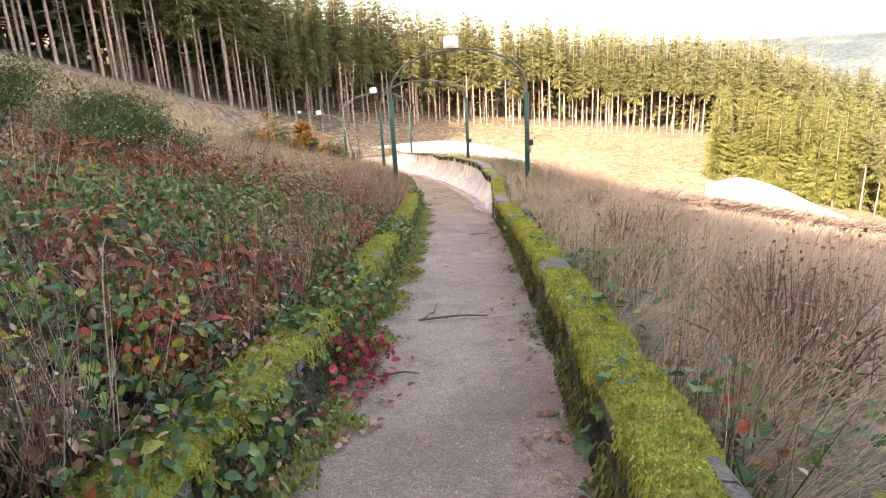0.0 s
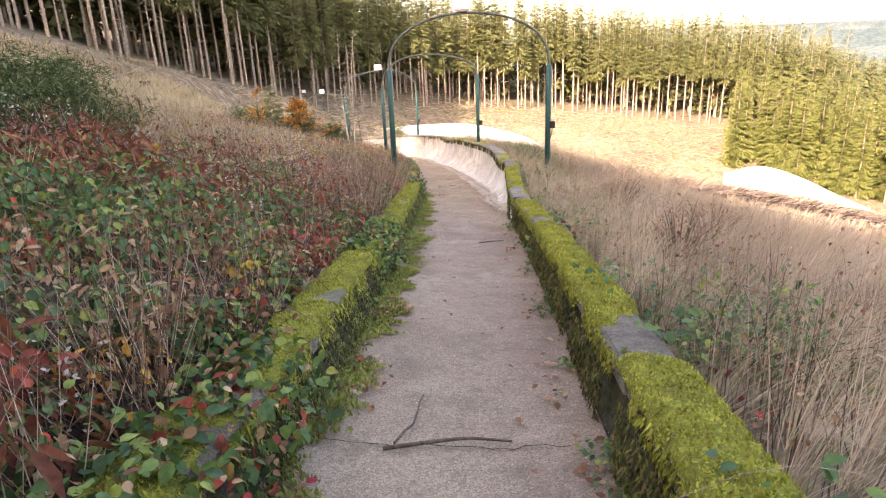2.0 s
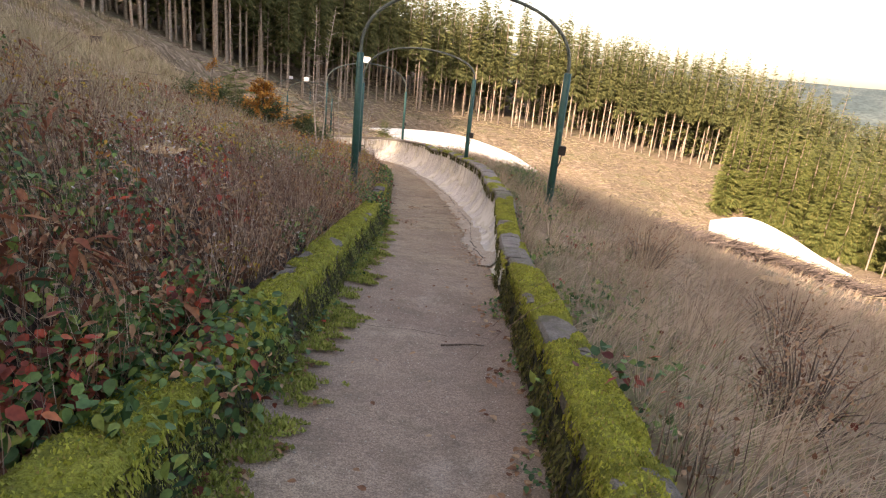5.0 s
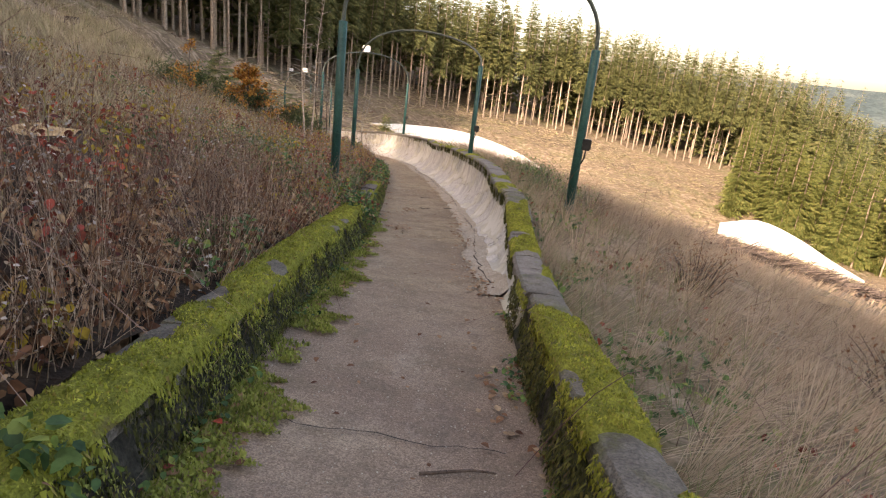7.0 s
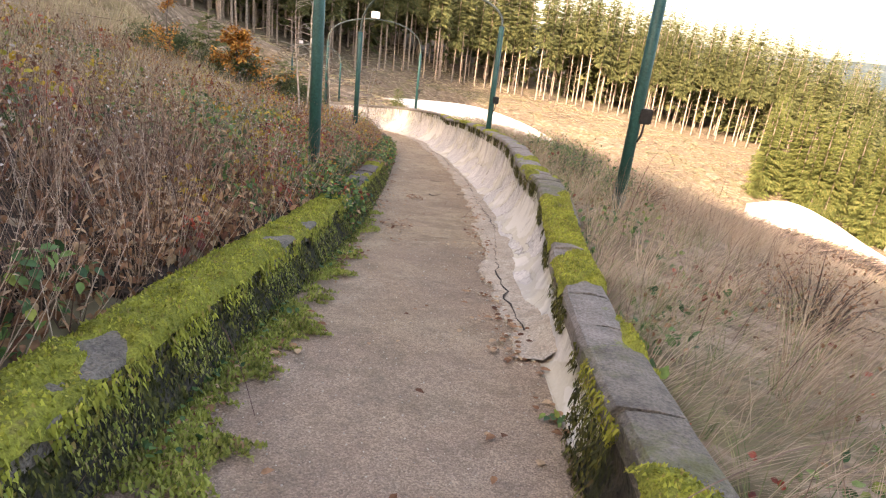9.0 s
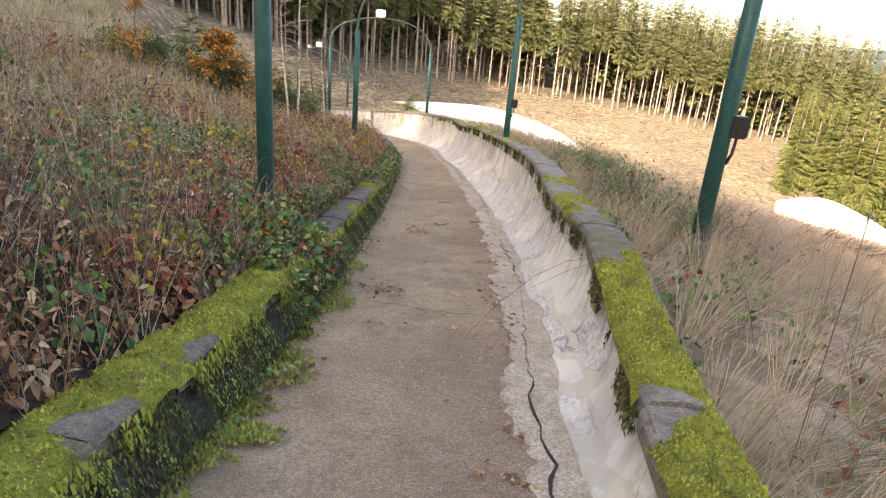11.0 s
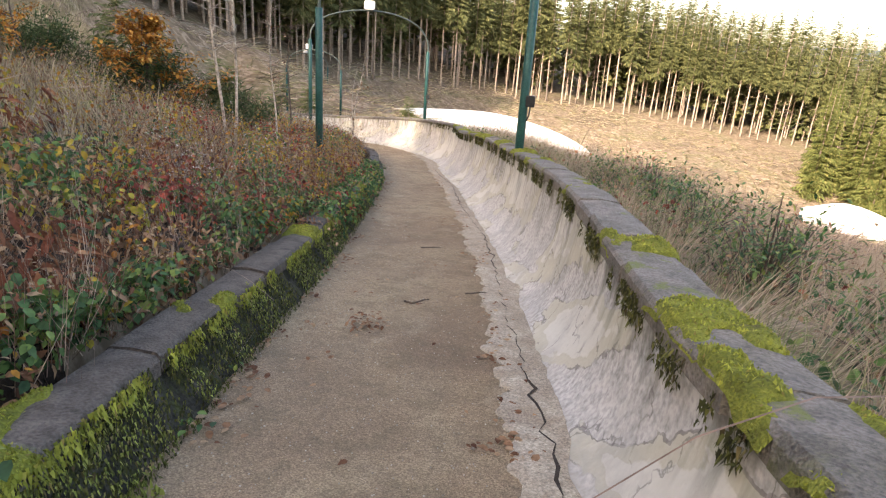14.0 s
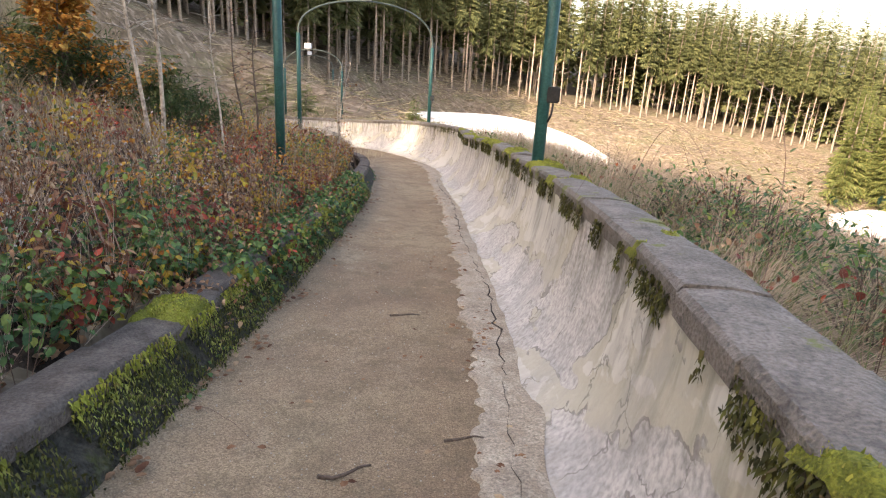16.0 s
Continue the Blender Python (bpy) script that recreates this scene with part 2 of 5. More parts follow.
GREEN_LEAF = mat("bramble_leaf", [(0.0, (0.03, 0.075, 0.03)), (0.5, (0.07, 0.145, 0.045)), (0.82, (0.14, 0.23, 0.06)), (1.0, (0.26, 0.29, 0.06))], island=True, bump=0, sub=0.25, rough=0.55)
RED_LEAF = mat("autumn_red_leaf", [(0.0, (0.10, 0.025, 0.02)), (0.4, (0.20, 0.05, 0.03)), (0.72, (0.34, 0.07, 0.045)), (0.9, (0.55, 0.10, 0.05)), (1.0, (0.30, 0.16, 0.05))], island=True, bump=0, sub=0.3, rough=0.6)
CRIMSON = mat("crimson_leaf", [(0.0, (0.20, 0.02, 0.03)), (0.5, (0.38, 0.03, 0.06)), (1.0, (0.55, 0.07, 0.08))], island=True, bump=0, sub=0.3, rough=0.6)
BROWN_LEAF = mat("withered_leaf", [(0.0, (0.11, 0.047, 0.026)), (0.35, (0.23, 0.115, 0.06)), (0.75, (0.36, 0.22, 0.125)), (1.0, (0.46, 0.34, 0.21))], island=True, bump=0, sub=0.25)
YELLOW_LEAF = mat("yellow_leaf", [(0.0, (0.35, 0.22, 0.03)), (0.6, (0.45, 0.32, 0.05)), (1.0, (0.3, 0.3, 0.05))], island=True, bump=0, sub=0.3)
ORANGE_LEAF = mat("orange_leaf", [(0.0, (0.30, 0.11, 0.025)), (0.6, (0.50, 0.23, 0.04)), (1.0, (0.56, 0.36, 0.09))], island=True, bump=0, sub=0.3)
DRY_GRASS = mat("dry_grass_blade", [(0.0, (0.28, 0.195, 0.13)), (0.4, (0.45, 0.335, 0.235)), (0.8, (0.57, 0.45, 0.325)), (1.0, (0.29, 0.26, 0.13))], island=True, bump=0, sub=0.35, bump_scale=0.7)
PALE_GRASS = mat("pale_grass_blade", [(0.0, (0.36, 0.29, 0.18)), (0.6, (0.55, 0.46, 0.31)), (1.0, (0.34, 0.32, 0.15))], island=True, bump=0, sub=0.35, bump_scale=0.7)
GREEN_GRASS = mat("green_grass_blade", [(0.0, (0.10, 0.13, 0.05)), (0.5, (0.19, 0.22, 0.09)), (1.0, (0.36, 0.33, 0.17))], island=True, bump=0, sub=0.3)
STEM = mat("dead_stem", [(0.0, (0.07, 0.042, 0.03)), (0.4, (0.19, 0.12, 0.085)), (0.75, (0.37, 0.27, 0.20)), (1.0, (0.54, 0.44, 0.34))], island=True, bump=0)
HILL_GRASS = mat("hillside_grass_blade", [(0.0, (0.13, 0.105, 0.05)), (0.5, (0.26, 0.20, 0.115)), (0.85, (0.38, 0.30, 0.18)), (1.0, (0.15, 0.16, 0.06))], island=True, bump=0, sub=0.3, bump_scale=0.5)
BARK = mat("spruce_bark", [(0.3, (0.20, 0.15, 0.115)), (0.7, (0.44, 0.36, 0.28))], 3, 6, 0.95, 0.8, 8)
NEEDLES = mat("spruce_needles", [(0.0, (0.09, 0.11, 0.045)), (0.5, (0.155, 0.17, 0.066)), (1.0, (0.23, 0.22, 0.09))], island=True, bump=0, sub=0.35)
NEEDLES_YOUNG = mat("young_spruce_needles", [(0.0, (0.12, 0.15, 0.045)), (0.5, (0.18, 0.20, 0.06)), (1.0, (0.25, 0.25, 0.085))], island=True, bump=0, sub=0.4)
BIRCH = mat("pale_bark", [(0.35, (0.16, 0.13, 0.10)), (0.5, (0.42, 0.36, 0.29)), (0.7, (0.52, 0.46, 0.38))], 9, 6, 0.8, 0.3, 20)
PAINT = mat("green_paint", [(0.3, (0.012, 0.055, 0.05)), (0.7, (0.02, 0.085, 0.075))], 6, 6, 0.45, 0.15, 50, extra=overlay((0.12, 0.11, 0.09), 9, 0.64, 0.72, amount=0.6))
ARCH_STEEL = mat("weathered_arch_steel", [(0.3, (0.05, 0.07, 0.06)), (0.7, (0.11, 0.13, 0.11))], 6, 6, 0.5, 0.1, 50)
BLACK_BOX = mat("black_plastic", [(0.3, (0.012, 0.012, 0.012)), (0.7, (0.03, 0.03, 0.03))], 9, 4, 0.5, 0.1, 60)
LAMP_WHITE = mat("lamp_housing", [(0.3, (0.6, 0.6, 0.6)), (0.7, (0.8, 0.8, 0.8))], 9, 4, 0.35, 0.0, 60)
CUT_WOOD = mat("cut_wood", [(0.3, (0.35, 0.22, 0.10)), (0.7, (0.55, 0.40, 0.22))], 7, 6, 0.9, 0.3, 40)
# distance haze is mixed into the forest colour as a blue tint
HILL = mat("hazed_hill_forest", [(0.35, (0.05, 0.075, 0.075)), (0.5, (0.08, 0.105, 0.10)), (0.65, (0.14, 0.16, 0.135))], 0.012, 8, 1.0, 0.0, 0.2)
BRUSH = mat("grey_brushwood", [(0.0, (0.05, 0.04, 0.035)), (0.6, (0.13, 0.10, 0.085)), (1.0, (0.26, 0.21, 0.18))], island=True, bump=0)
CRACK = mat("crack_soil", [(0.3, (0.03, 0.025, 0.02)), (0.7, (0.07, 0.055, 0.045))], 9, 6, 1.0, 0.4, 60)

# ---- mesh helpers ----
rng = np.random.default_rng(7)


def link(name, verts, faces, material, parent=None, smooth=True):
    me = bpy.data.meshes.new(name)
    me.from_pydata([tuple(map(float, v)) for v in verts], [], [tuple(map(int, f)) for f in faces])
    me.materials.append(material)
    if smooth:
        me.polygons.foreach_set("use_smooth", [True] * len(me.polygons))
    me.update()
    ob = new(name, me)
    ob.parent = parent
    return ob


def part(name, bm, material, parent, label=""):
    me = bpy.data.meshes.new(name)
    bm.normal_update()
    bm.to_mesh(me)
    bm.free()
    me.materials.append(material)
    ob = new(name, me)
    ob.parent = parent
    return tagged(ob, label)


def cloud(name, tv, tf, pos, yaw, pitch, size, material, parent=None, roll=None):
    """Many copies of one small template (triangles), turned and scaled singly, in one mesh."""
    tv, tf, n = np.asarray(tv, float), np.asarray(tf, int), len(pos)
    size = np.asarray(size, float)
    if size.ndim == 1:
        size = np.repeat(size[:, None], 3, 1)
    v = tv[None] * size[:, None, :]
    if roll is not None:
        c, s = np.cos(roll)[:, None], np.sin(roll)[:, None]
        v = np.stack([c * v[..., 0] + s * v[..., 2], v[..., 1], -s * v[..., 0] + c * v[..., 2]], -1)
    c, s = np.cos(pitch)[:, None], np.sin(pitch)[:, None]
    v = np.stack([v[..., 0], c * v[..., 1] - s * v[..., 2], s * v[..., 1] + c * v[..., 2]], -1)
    c, s = np.cos(yaw)[:, None], np.sin(yaw)[:, None]
    v = np.stack([c * v[..., 0] - s * v[..., 1], s * v[..., 0] + c * v[..., 1], v[..., 2]], -1)
    v = (v + np.asarray(pos)[:, None, :]).reshape(-1, 3)
    f = (tf[None] + (np.arange(n) * len(tv))[:, None, None]).reshape(-1)
    me = bpy.data.meshes.new(name)
    me.vertices.add(len(v))
    me.vertices.foreach_set("co", v.astype(np.float32).ravel())
    k = len(f) // 3
    me.loops.add(len(f))
    me.loops.foreach_set("vertex_index", f.astype(np.int32))
    me.polygons.add(k)
    me.polygons.foreach_set("loop_start", np.arange(0, 3 * k, 3, dtype=np.int32))
    me.update(calc_edges=True)
    me.materials.append(material)
    ob = new(name, me)
    ob.parent = parent
    return ob


def wobble(x, y, k=0.25):
    """Smooth ups and downs between about -1 and 1."""
    return (np.sin(x * k * 2.1 + 1.3) * np.cos(y * k * 1.7 + 0.4) + 0.6 * np.sin(x * k * 4.3 - y * k * 3.1) + 0.4 * np.cos(x * k * 7.7 + y * k * 9.1 + 2.0)) / 1.6


def lattice(x, y, seed=0.0):
    """Smooth value noise between 0 and 1, one cell a unit."""
    x, y = np.asarray(x, float), np.asarray(y, float)
    i, j = np.floor(x), np.floor(y)
    f, g = x - i, y - j
    f, g = f * f * (3 - 2 * f), g * g * (3 - 2 * g)

    def h(a, b):
        v = np.sin(a * 127.1 + b * 311.7 + seed * 74.7) * 43758.5453
        return v - np.floor(v)
    return (h(i, j) * (1 - f) + h(i + 1, j) * f) * (1 - g) + (h(i, j + 1) * (1 - f) + h(i + 1, j + 1) * f) * g


def fbm(x, y, seed=0.0, octaves=4):
    return sum(lattice(x * 2**o, y * 2**o, seed + o) * 0.5 ** (o + 1) for o in range(octaves)) / (1 - 0.5**octaves)


def tube(bm, path, radii, sides=10):
    """A round bar along a path, with a radius at each point."""
    rings = []
    for i, p in enumerate(path):
        a, b = Vector(path[max(i - 1, 0)]), Vector(path[min(i + 1, len(path) - 1)])
        q = (b - a).to_track_quat("Z", "Y")
        rings.append([bm.verts.new(Vector(p) + q @ Vector((math.cos(j * math.tau / sides) * radii[i], math.sin(j * math.tau / sides) * radii[i], 0))) for j in range(sides)])
    for r, s in zip(rings, rings[1:]):
        for j in range(sides):
            bm.faces.new((r[j], r[(j + 1) % sides], s[(j + 1) % sides], s[j])).smooth = True
    bm.faces.new(rings[0][::-1])
    bm.faces.new(rings[-1])


def box(bm, centre, size, bevel=0.01):
    r = bmesh.ops.create_cube(bm, size=1, matrix=Matrix.Translation(centre) @ Matrix.Diagonal((*size, 1)))
    es = list({e for v in r["verts"] for e in v.link_edges})
    bmesh.ops.bevel(bm, geom=es, offset=bevel, segments=2, affect="EDGES")

# ---- the run: stations of (left foot x y, right foot x y, floor z, bank's run-out, right wall's height) ----
RUN = np.array([
    (-0.45, -6, 1.22, -6, 0.66, 0.10, 0.43), (-0.5, 0, 1.12, 0, -0.14, 0.10, 0.43), (-0.62, 4.3, 1.06, 4.3, -0.74, 0.10, 0.43),
    (-1.0, 9.2, 0.88, 9.2, -1.42, 0.10, 0.44), (-1.42, 14, 0.52, 14, -1.98, 0.11, 0.46), (-1.68, 16.3, 0.22, 16.4, -2.32, 0.34, 0.6),
    (-1.95, 18.5, 0.05, 18.5, -2.62, 0.44, 0.92), (-2.3, 20.5, -0.12, 20.5, -2.92, 0.42, 0.99), (-2.95, 24.5, -0.62, 24.5, -3.5, 0.55, 1.32),
    (-3.9, 30, -1.75, 30, -4.08, 0.65, 1.4)])
RUN2 = np.array([
    (-4.75, 34, -2.7, 34, -4.52, 0.7, 1.44), (-6.0, 38.5, -3.7, 38, -5.05, 0.75, 1.5), (-7.6, 42.3, -5.0, 43, -5.58, 0.8, 1.55),
    (-10, 45.8, -7.8, 48, -6.1, 0.8, 1.5), (-13, 48.3, -11, 51.2, -6.5, 0.8, 1.35), (-17, 50.2, -16, 53.4, -6.9, 0.8, 1.3), (-23, 53, -22, 56.5, -7.4, 0.8, 1.3)])
RUN = np.vstack([RUN, RUN2])


def smooth_rows(rows, step=0.25):
    """Evenly spaced rows on a smooth curve through the given ones."""
    out = []
    n = len(rows)
    for i in range(n - 1):
        p0, p1, p2, p3 = rows[max(i - 1, 0)], rows[i], rows[i + 1], rows[min(i + 2, n - 1)]
        d = np.linalg.norm(p2[:2] - p1[:2])
        if i == 0:
            p0 = 2 * p1 - p2
        if i == n - 2:
            p3 = 2 * p2 - p1
        m1 = (p2 - p0) / max(np.linalg.norm(p2[:2] - p0[:2]), 1e-6) * d
        m2 = (p3 - p1) / max(np.linalg.norm(p3[:2] - p1[:2]), 1e-6) * d
        for t in np.linspace(0, 1, max(int(d / step), 2), endpoint=False):
            out.append((2 * t**3 - 3 * t**2 + 1) * p1 + (t**3 - 2 * t**2 + t) * m1 + (-2 * t**3 + 3 * t**2) * p2 + (t**3 - t**2) * m2)
    out.append(rows[-1])
    return np.array(out)


S = smooth_rows(RUN)
LF, RF, ZF, OFF, HR = S[:, :2], S[:, 2:4], S[:, 4], S[:, 5], S[:, 6]
OUT = (RF - LF) / np.linalg.norm(RF - LF, axis=1)[:, None]
HL = np.full(len(S), 0.43)
RIM = RF + OUT * OFF[:, None]
CAPW, CAPT = 0.28, 0.13
MID = (LF + RF) / 2
HALF = np.linalg.norm(RF - LF, axis=1) / 2

# the lower bend: (inner foot x y, outer foot x y, floor z, bank's run-out, outer wall's height)
FAR = smooth_rows(np.array([(-17, 88, -20, 91, -10.6, 1.0, 1.5), (-11.5, 97, -13.8, 101, -11.8, 1.2, 2.2), (-4, 104, -5.5, 109, -13.2, 1.3, 2.6), (3, 106.5, 3, 111.5, -15.2, 1.2, 2.1), (9, 107, 10, 111, -17.6, 0.8, 1.0)]), 1.0)
FAR2 = smooth_rows(np.array([(37.5, 103.5, 37, 106, -21.1, 1.0, 1.6), (41, 103, 42, 106, -21.2, 1.4, 2.8), (45.5, 101, 47, 103.5, -21.7, 1.2, 1.9), (50, 98, 51, 99.6, -22.5, 0.6, 0.8), (54, 95.4, 54.6, 96.4, -23.4, 0.2, 0.2)]), 1.0)


def analytic(x, y):
    base = np.interp(y, [-60, -6, 14, 26.6, 45, 70, 100, 112, 142, 200, 400, 1500], [7, 0.66, -1.98, -3.72, -5.9, -9.0, -12.8, -12.6, -8.6, -3, -8, -60])
    xc = np.interp(y, [0, 14, 20, 34, 45], [0.3, -0.45, -1.1, -3.7, -5.0])
    u = x - xc
    l, r = np.maximum(-u - 1.2, 0), np.maximum(u - 1.2, 0)
    left = 0.45 + 0.25 * np.minimum(l, 8) + 0.33 * np.clip(l - 8, 0, 60) + 0.1 * np.clip(l - 68, 0, 300)
    fall = np.interp(y, [0, 60, 110, 145, 300], [0.19, 0.19, 0.175, 0.13, 0.1])
    right = -fall * np.minimum(r, 120) - 0.05 * np.clip(r - 120, 0, 300)
    return base + np.where(u < 0, left * (l > 0), right) + 0.1 * wobble(x, y, 0.2) + 0.35 * wobble(x, y, 0.05) * (np.abs(u) > 14)


def ground(x, y):
    """The hillside's height; it meets the walls of the run and lies under its floor."""
    x, y = np.atleast_1d(np.asarray(x, float)), np.atleast_1d(np.asarray(y, float))
    g = analytic(x, y)
    d2 = (x[:, None] - MID[None, :, 0]) ** 2 + (y[:, None] - MID[None, :, 1]) ** 2
    i = d2.argmin(1)
    dx, dy = x - MID[i, 0], y - MID[i, 1]
    u = dx * OUT[i, 0] + dy * OUT[i, 1]
    along = np.abs(-dx * OUT[i, 1] + dy * OUT[i, 0])
    dl, dr = -u - HALF[i] - 0.28, u - HALF[i] - OFF[i] - 0.28
    zl = ZF[i] + HL[i] - 0.02 + 0.24 * np.maximum(dl, 0) + 0.05 * wobble(x, y, 0.9)
    zr = ZF[i] + HR[i] - 0.26 - 0.2 * np.maximum(dr, 0) + 0.05 * wobble(x, y, 0.9)
    near = np.where(u < 0, zl, zr)
    near = np.where((dl < 0) & (dr < 0), ZF[i] - 0.3, near)
    w = np.clip((np.maximum(np.maximum(dl, dr), along) - 2.5) / 9, 0, 1)
    w = w * w * (3 - 2 * w)
    g = near * (1 - w) + g * w
    for f in (FAR, FAR2):
        mid = (f[:, :2] + f[:, 2:4]) / 2
        d2 = (x[:, None] - mid[None, :, 0]) ** 2 + (y[:, None] - mid[None, :, 1]) ** 2
        j = d2.argmin(1)
        dist = np.sqrt(d2.min(1))
        w = np.clip((dist - 6.5) / 8, 0, 1)
        o = (f[j, 2:4] - f[j, :2])
        side = (x - mid[j, 0]) * o[:, 0] + (y - mid[j, 1]) * o[:, 1]
        low = f[j, 4] - 0.5 + np.where(side > 0, np.clip(dist - 5, 0, 1.5) * 0.5, 0)
        g = low * (1 - w) + g * w
    return g


def axis(a, b, fine_a, fine_b, fine, grow=1.22):
    mid = list(np.arange(fine_a, fine_b + fine / 2, fine))
    lo, hi, s = [], [], fine
    v = fine_a
    while v > a:
        s *= grow
        v -= s
        lo.append(v)
    v, s = fine_b, fine
    while v < b:
        s *= grow
        v += s
        hi.append(v)
    return np.array(lo[::-1] + mid + hi)


gx, gy = axis(-1500, 1500, -14, 10, 0.28, 1.09), axis(-600, 2500, -6, 58, 0.33, 1.06)
X, Y = np.meshgrid(gx, gy)
Z = np.concatenate([ground(X[r], Y[r]) for r in range(len(gy))])
nx = len(gx)
quads = [(r * nx + c, r * nx + c + 1, (r + 1) * nx + c + 1, (r + 1) * nx + c) for r in range(len(gy) - 1) for c in range(nx - 1)]
tagged(link("ground", np.c_[X.ravel(), Y.ravel(), Z], quads, SOIL), "brown autumn hillside of dry grass and soil", "ground", kind="structure")


def strip(name, rows, material, parent=None, closed=False, smooth=True):
    """A sheet through rows of points, each row with as many points."""
    rows = np.asarray(rows)
    m, n = rows.shape[:2]
    fs = [(i * n + j, i * n + (j + 1) % n, (i + 1) * n + (j + 1) % n, (i + 1) * n + j) for i in range(m - 1) for j in range(n if closed else n - 1)]
    if closed:
        fs += [tuple(range(n))[::-1], tuple((m - 1) * n + j for j in range(n))]
    return link(name, rows.reshape(-1, 3), fs, material, parent, smooth)


def p3(xy, z):
    return np.c_[xy, z]


# floor of the run, slightly dished and uneven
fl = []
for k in np.linspace(0, 1, 15):
    xy = LF + (RF - LF) * k
    fl.append(p3(xy, ZF + 0.03 * (2 * k - 1) ** 2 + 0.012 * wobble(xy[:, 0], xy[:, 1], 1.4)))
tagged(strip("floor", np.stack(fl, 1), GRAVEL), "worn gravel-strewn floor of an old concrete sled run", "track floor", kind="structure")

# left wall: stone face and back
sec = []
for o, h in ((-0.10, -0.25), (-0.085, 0.06), (-0.03, 0.2), (0.015, HL[0] - 0.11), (0.24, HL[0] - 0.11), (0.26, -0.25)):
    q = LF - OUT * (o * np.interp(LF[:, 1], [14, 19], [1.0, 2.1]) if o < 0 else np.full(len(LF), o))[:, None]
    sec.append(p3(q + OUT * 0.03 * wobble(q[:, 0], q[:, 1], 2.2)[:, None] * (o < 0.1), ZF + h))
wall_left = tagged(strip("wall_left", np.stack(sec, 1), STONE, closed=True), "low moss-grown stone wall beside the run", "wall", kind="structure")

# right wall: banked concrete face with its peeling coat, and the back behind it
def resample(rows, step):
    arc = np.r_[0, np.cumsum(np.linalg.norm(np.diff(rows[:, 2:4], axis=0), axis=1))]
    ss = np.arange(0, arc[-1], step)
    return np.stack([np.interp(ss, arc, rows[:, c]) for c in range(rows.shape[1])], 1), ss


def bank(rows, step, columns, material, name, label, worn):
    q, ss = resample(rows, step)
    foot, o = q[:, 2:4], q[:, 2:4] - q[:, :2]
    o = o / np.linalg.norm(o, axis=1)[:, None]
    z, run, high = q[:, 4], q[:, 5], q[:, 6]
    sec, coats, rises = [], [], []
    for k in np.linspace(0, 1, columns):
        a = k * math.pi / 2
        up = k * (run * 0.6 + high)
        coat = fbm(ss * 0.85 + 0.7 * up, up * 1.4, 7.0, 5) + 0.06 * (fbm(ss * 0.3, up * 0.6, 9.0, 2) - 0.5)
        flake = np.clip((coat - 0.50) / 0.012, 0, 1) * 0.009 + np.clip((coat - 0.60) / 0.012, 0, 1) * 0.008
        wave = 0.018 * np.clip((ss - 11) / 8, 0.1, 1) * np.sin(ss * 3.4 + 2.2 * k * k + 5 * lattice(ss * 0.6, k * 2.0, 5.0)) * math.sin(math.pi * min(1, k * 1.1)) ** 0.7
        d = worn * (flake + wave + 0.022 * (fbm(ss * 0.8, up * 1.3, 1.0, 3) - 0.5) + 0.006 * (fbm(ss * 7, up * 9, 2.0, 2) - 0.5)) * min(1.0, k * 6)
        h = (high - CAPT) * (1 - math.cos(a))
        sec.append(p3(foot + o * (run * math.sin(a) - d * math.sin(a))[:, None], z + h + d * math.cos(a) + 0.03 * (k == 0)))
        coats.append(coat), rises.append(np.full(len(ss), k))
    for w, h in ((0.24, -CAPT), (0.27, None)):
        sec.append(p3(foot + o * (run + w)[:, None], z + high + h if h is not None else z - 0.3))
        coats.append(coats[0] * 0), rises.append(coats[0] * 0)
    ob = strip(name, np.stack(sec, 1), material, closed=True)
    for nm, rows_ in (("coat", coats), ("rise", rises)):
        at = ob.data.attributes.new(nm, "FLOAT", "POINT")
        at.data.foreach_set("value", np.stack(rows_, 1).astype(np.float32).ravel())
    return tagged(ob, label, "wall", kind="structure")


cut = int(np.argmin(np.abs(RF[:, 1] - 13.6)))
wall_right = bank(S[cut:], 0.05, 44, CONCRETE, "wall_right", "banked pale concrete wall with peeling stained face", 1.0)
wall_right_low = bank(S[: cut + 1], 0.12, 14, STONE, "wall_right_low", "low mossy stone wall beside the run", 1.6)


def slab_row(parent, edge, out, top, start, stop, length, width, thick, materials, over=0.03):
    """Separate cap stones along a wall, uneven at the edges."""
    seg = np.linalg.norm(np.diff(edge, axis=0), axis=1)
    arc = np.r_[0, np.cumsum(seg)]
    s = start
    while s < min(stop, arc[-1] - length):
        ln = length * rng.uniform(0.8, 1.2)
        ss = np.linspace(s + 0.006, s + ln - 0.006, 4)
        e = np.c_[np.interp(ss, arc, edge[:, 0]), np.interp(ss, arc, edge[:, 1])]
        o = np.c_[np.interp(ss, arc, out[:, 0]), np.interp(ss, arc, out[:, 1])]
        z = np.interp(ss, arc, top) + rng.uniform(-0.015, 0.012)
        j = rng.uniform(-0.015, 0.02)
        rows = []
        for w, h in ((-over - j, -thick), (-over - j, -0.03), (-over - j + 0.025, 0.0), (width * 0.5, 0.012), (width - 0.03, 0), (width, -0.03), (width, -thick)):
            q = e + o * w
            rows.append(p3(q, z + h + rng.uniform(-0.006, 0.006, len(z))))
        strip("cap_stone", np.stack(rows, 1), materials[int(rng.random() * len(materials))], parent, closed=True, smooth=False)
        s += ln
    return s


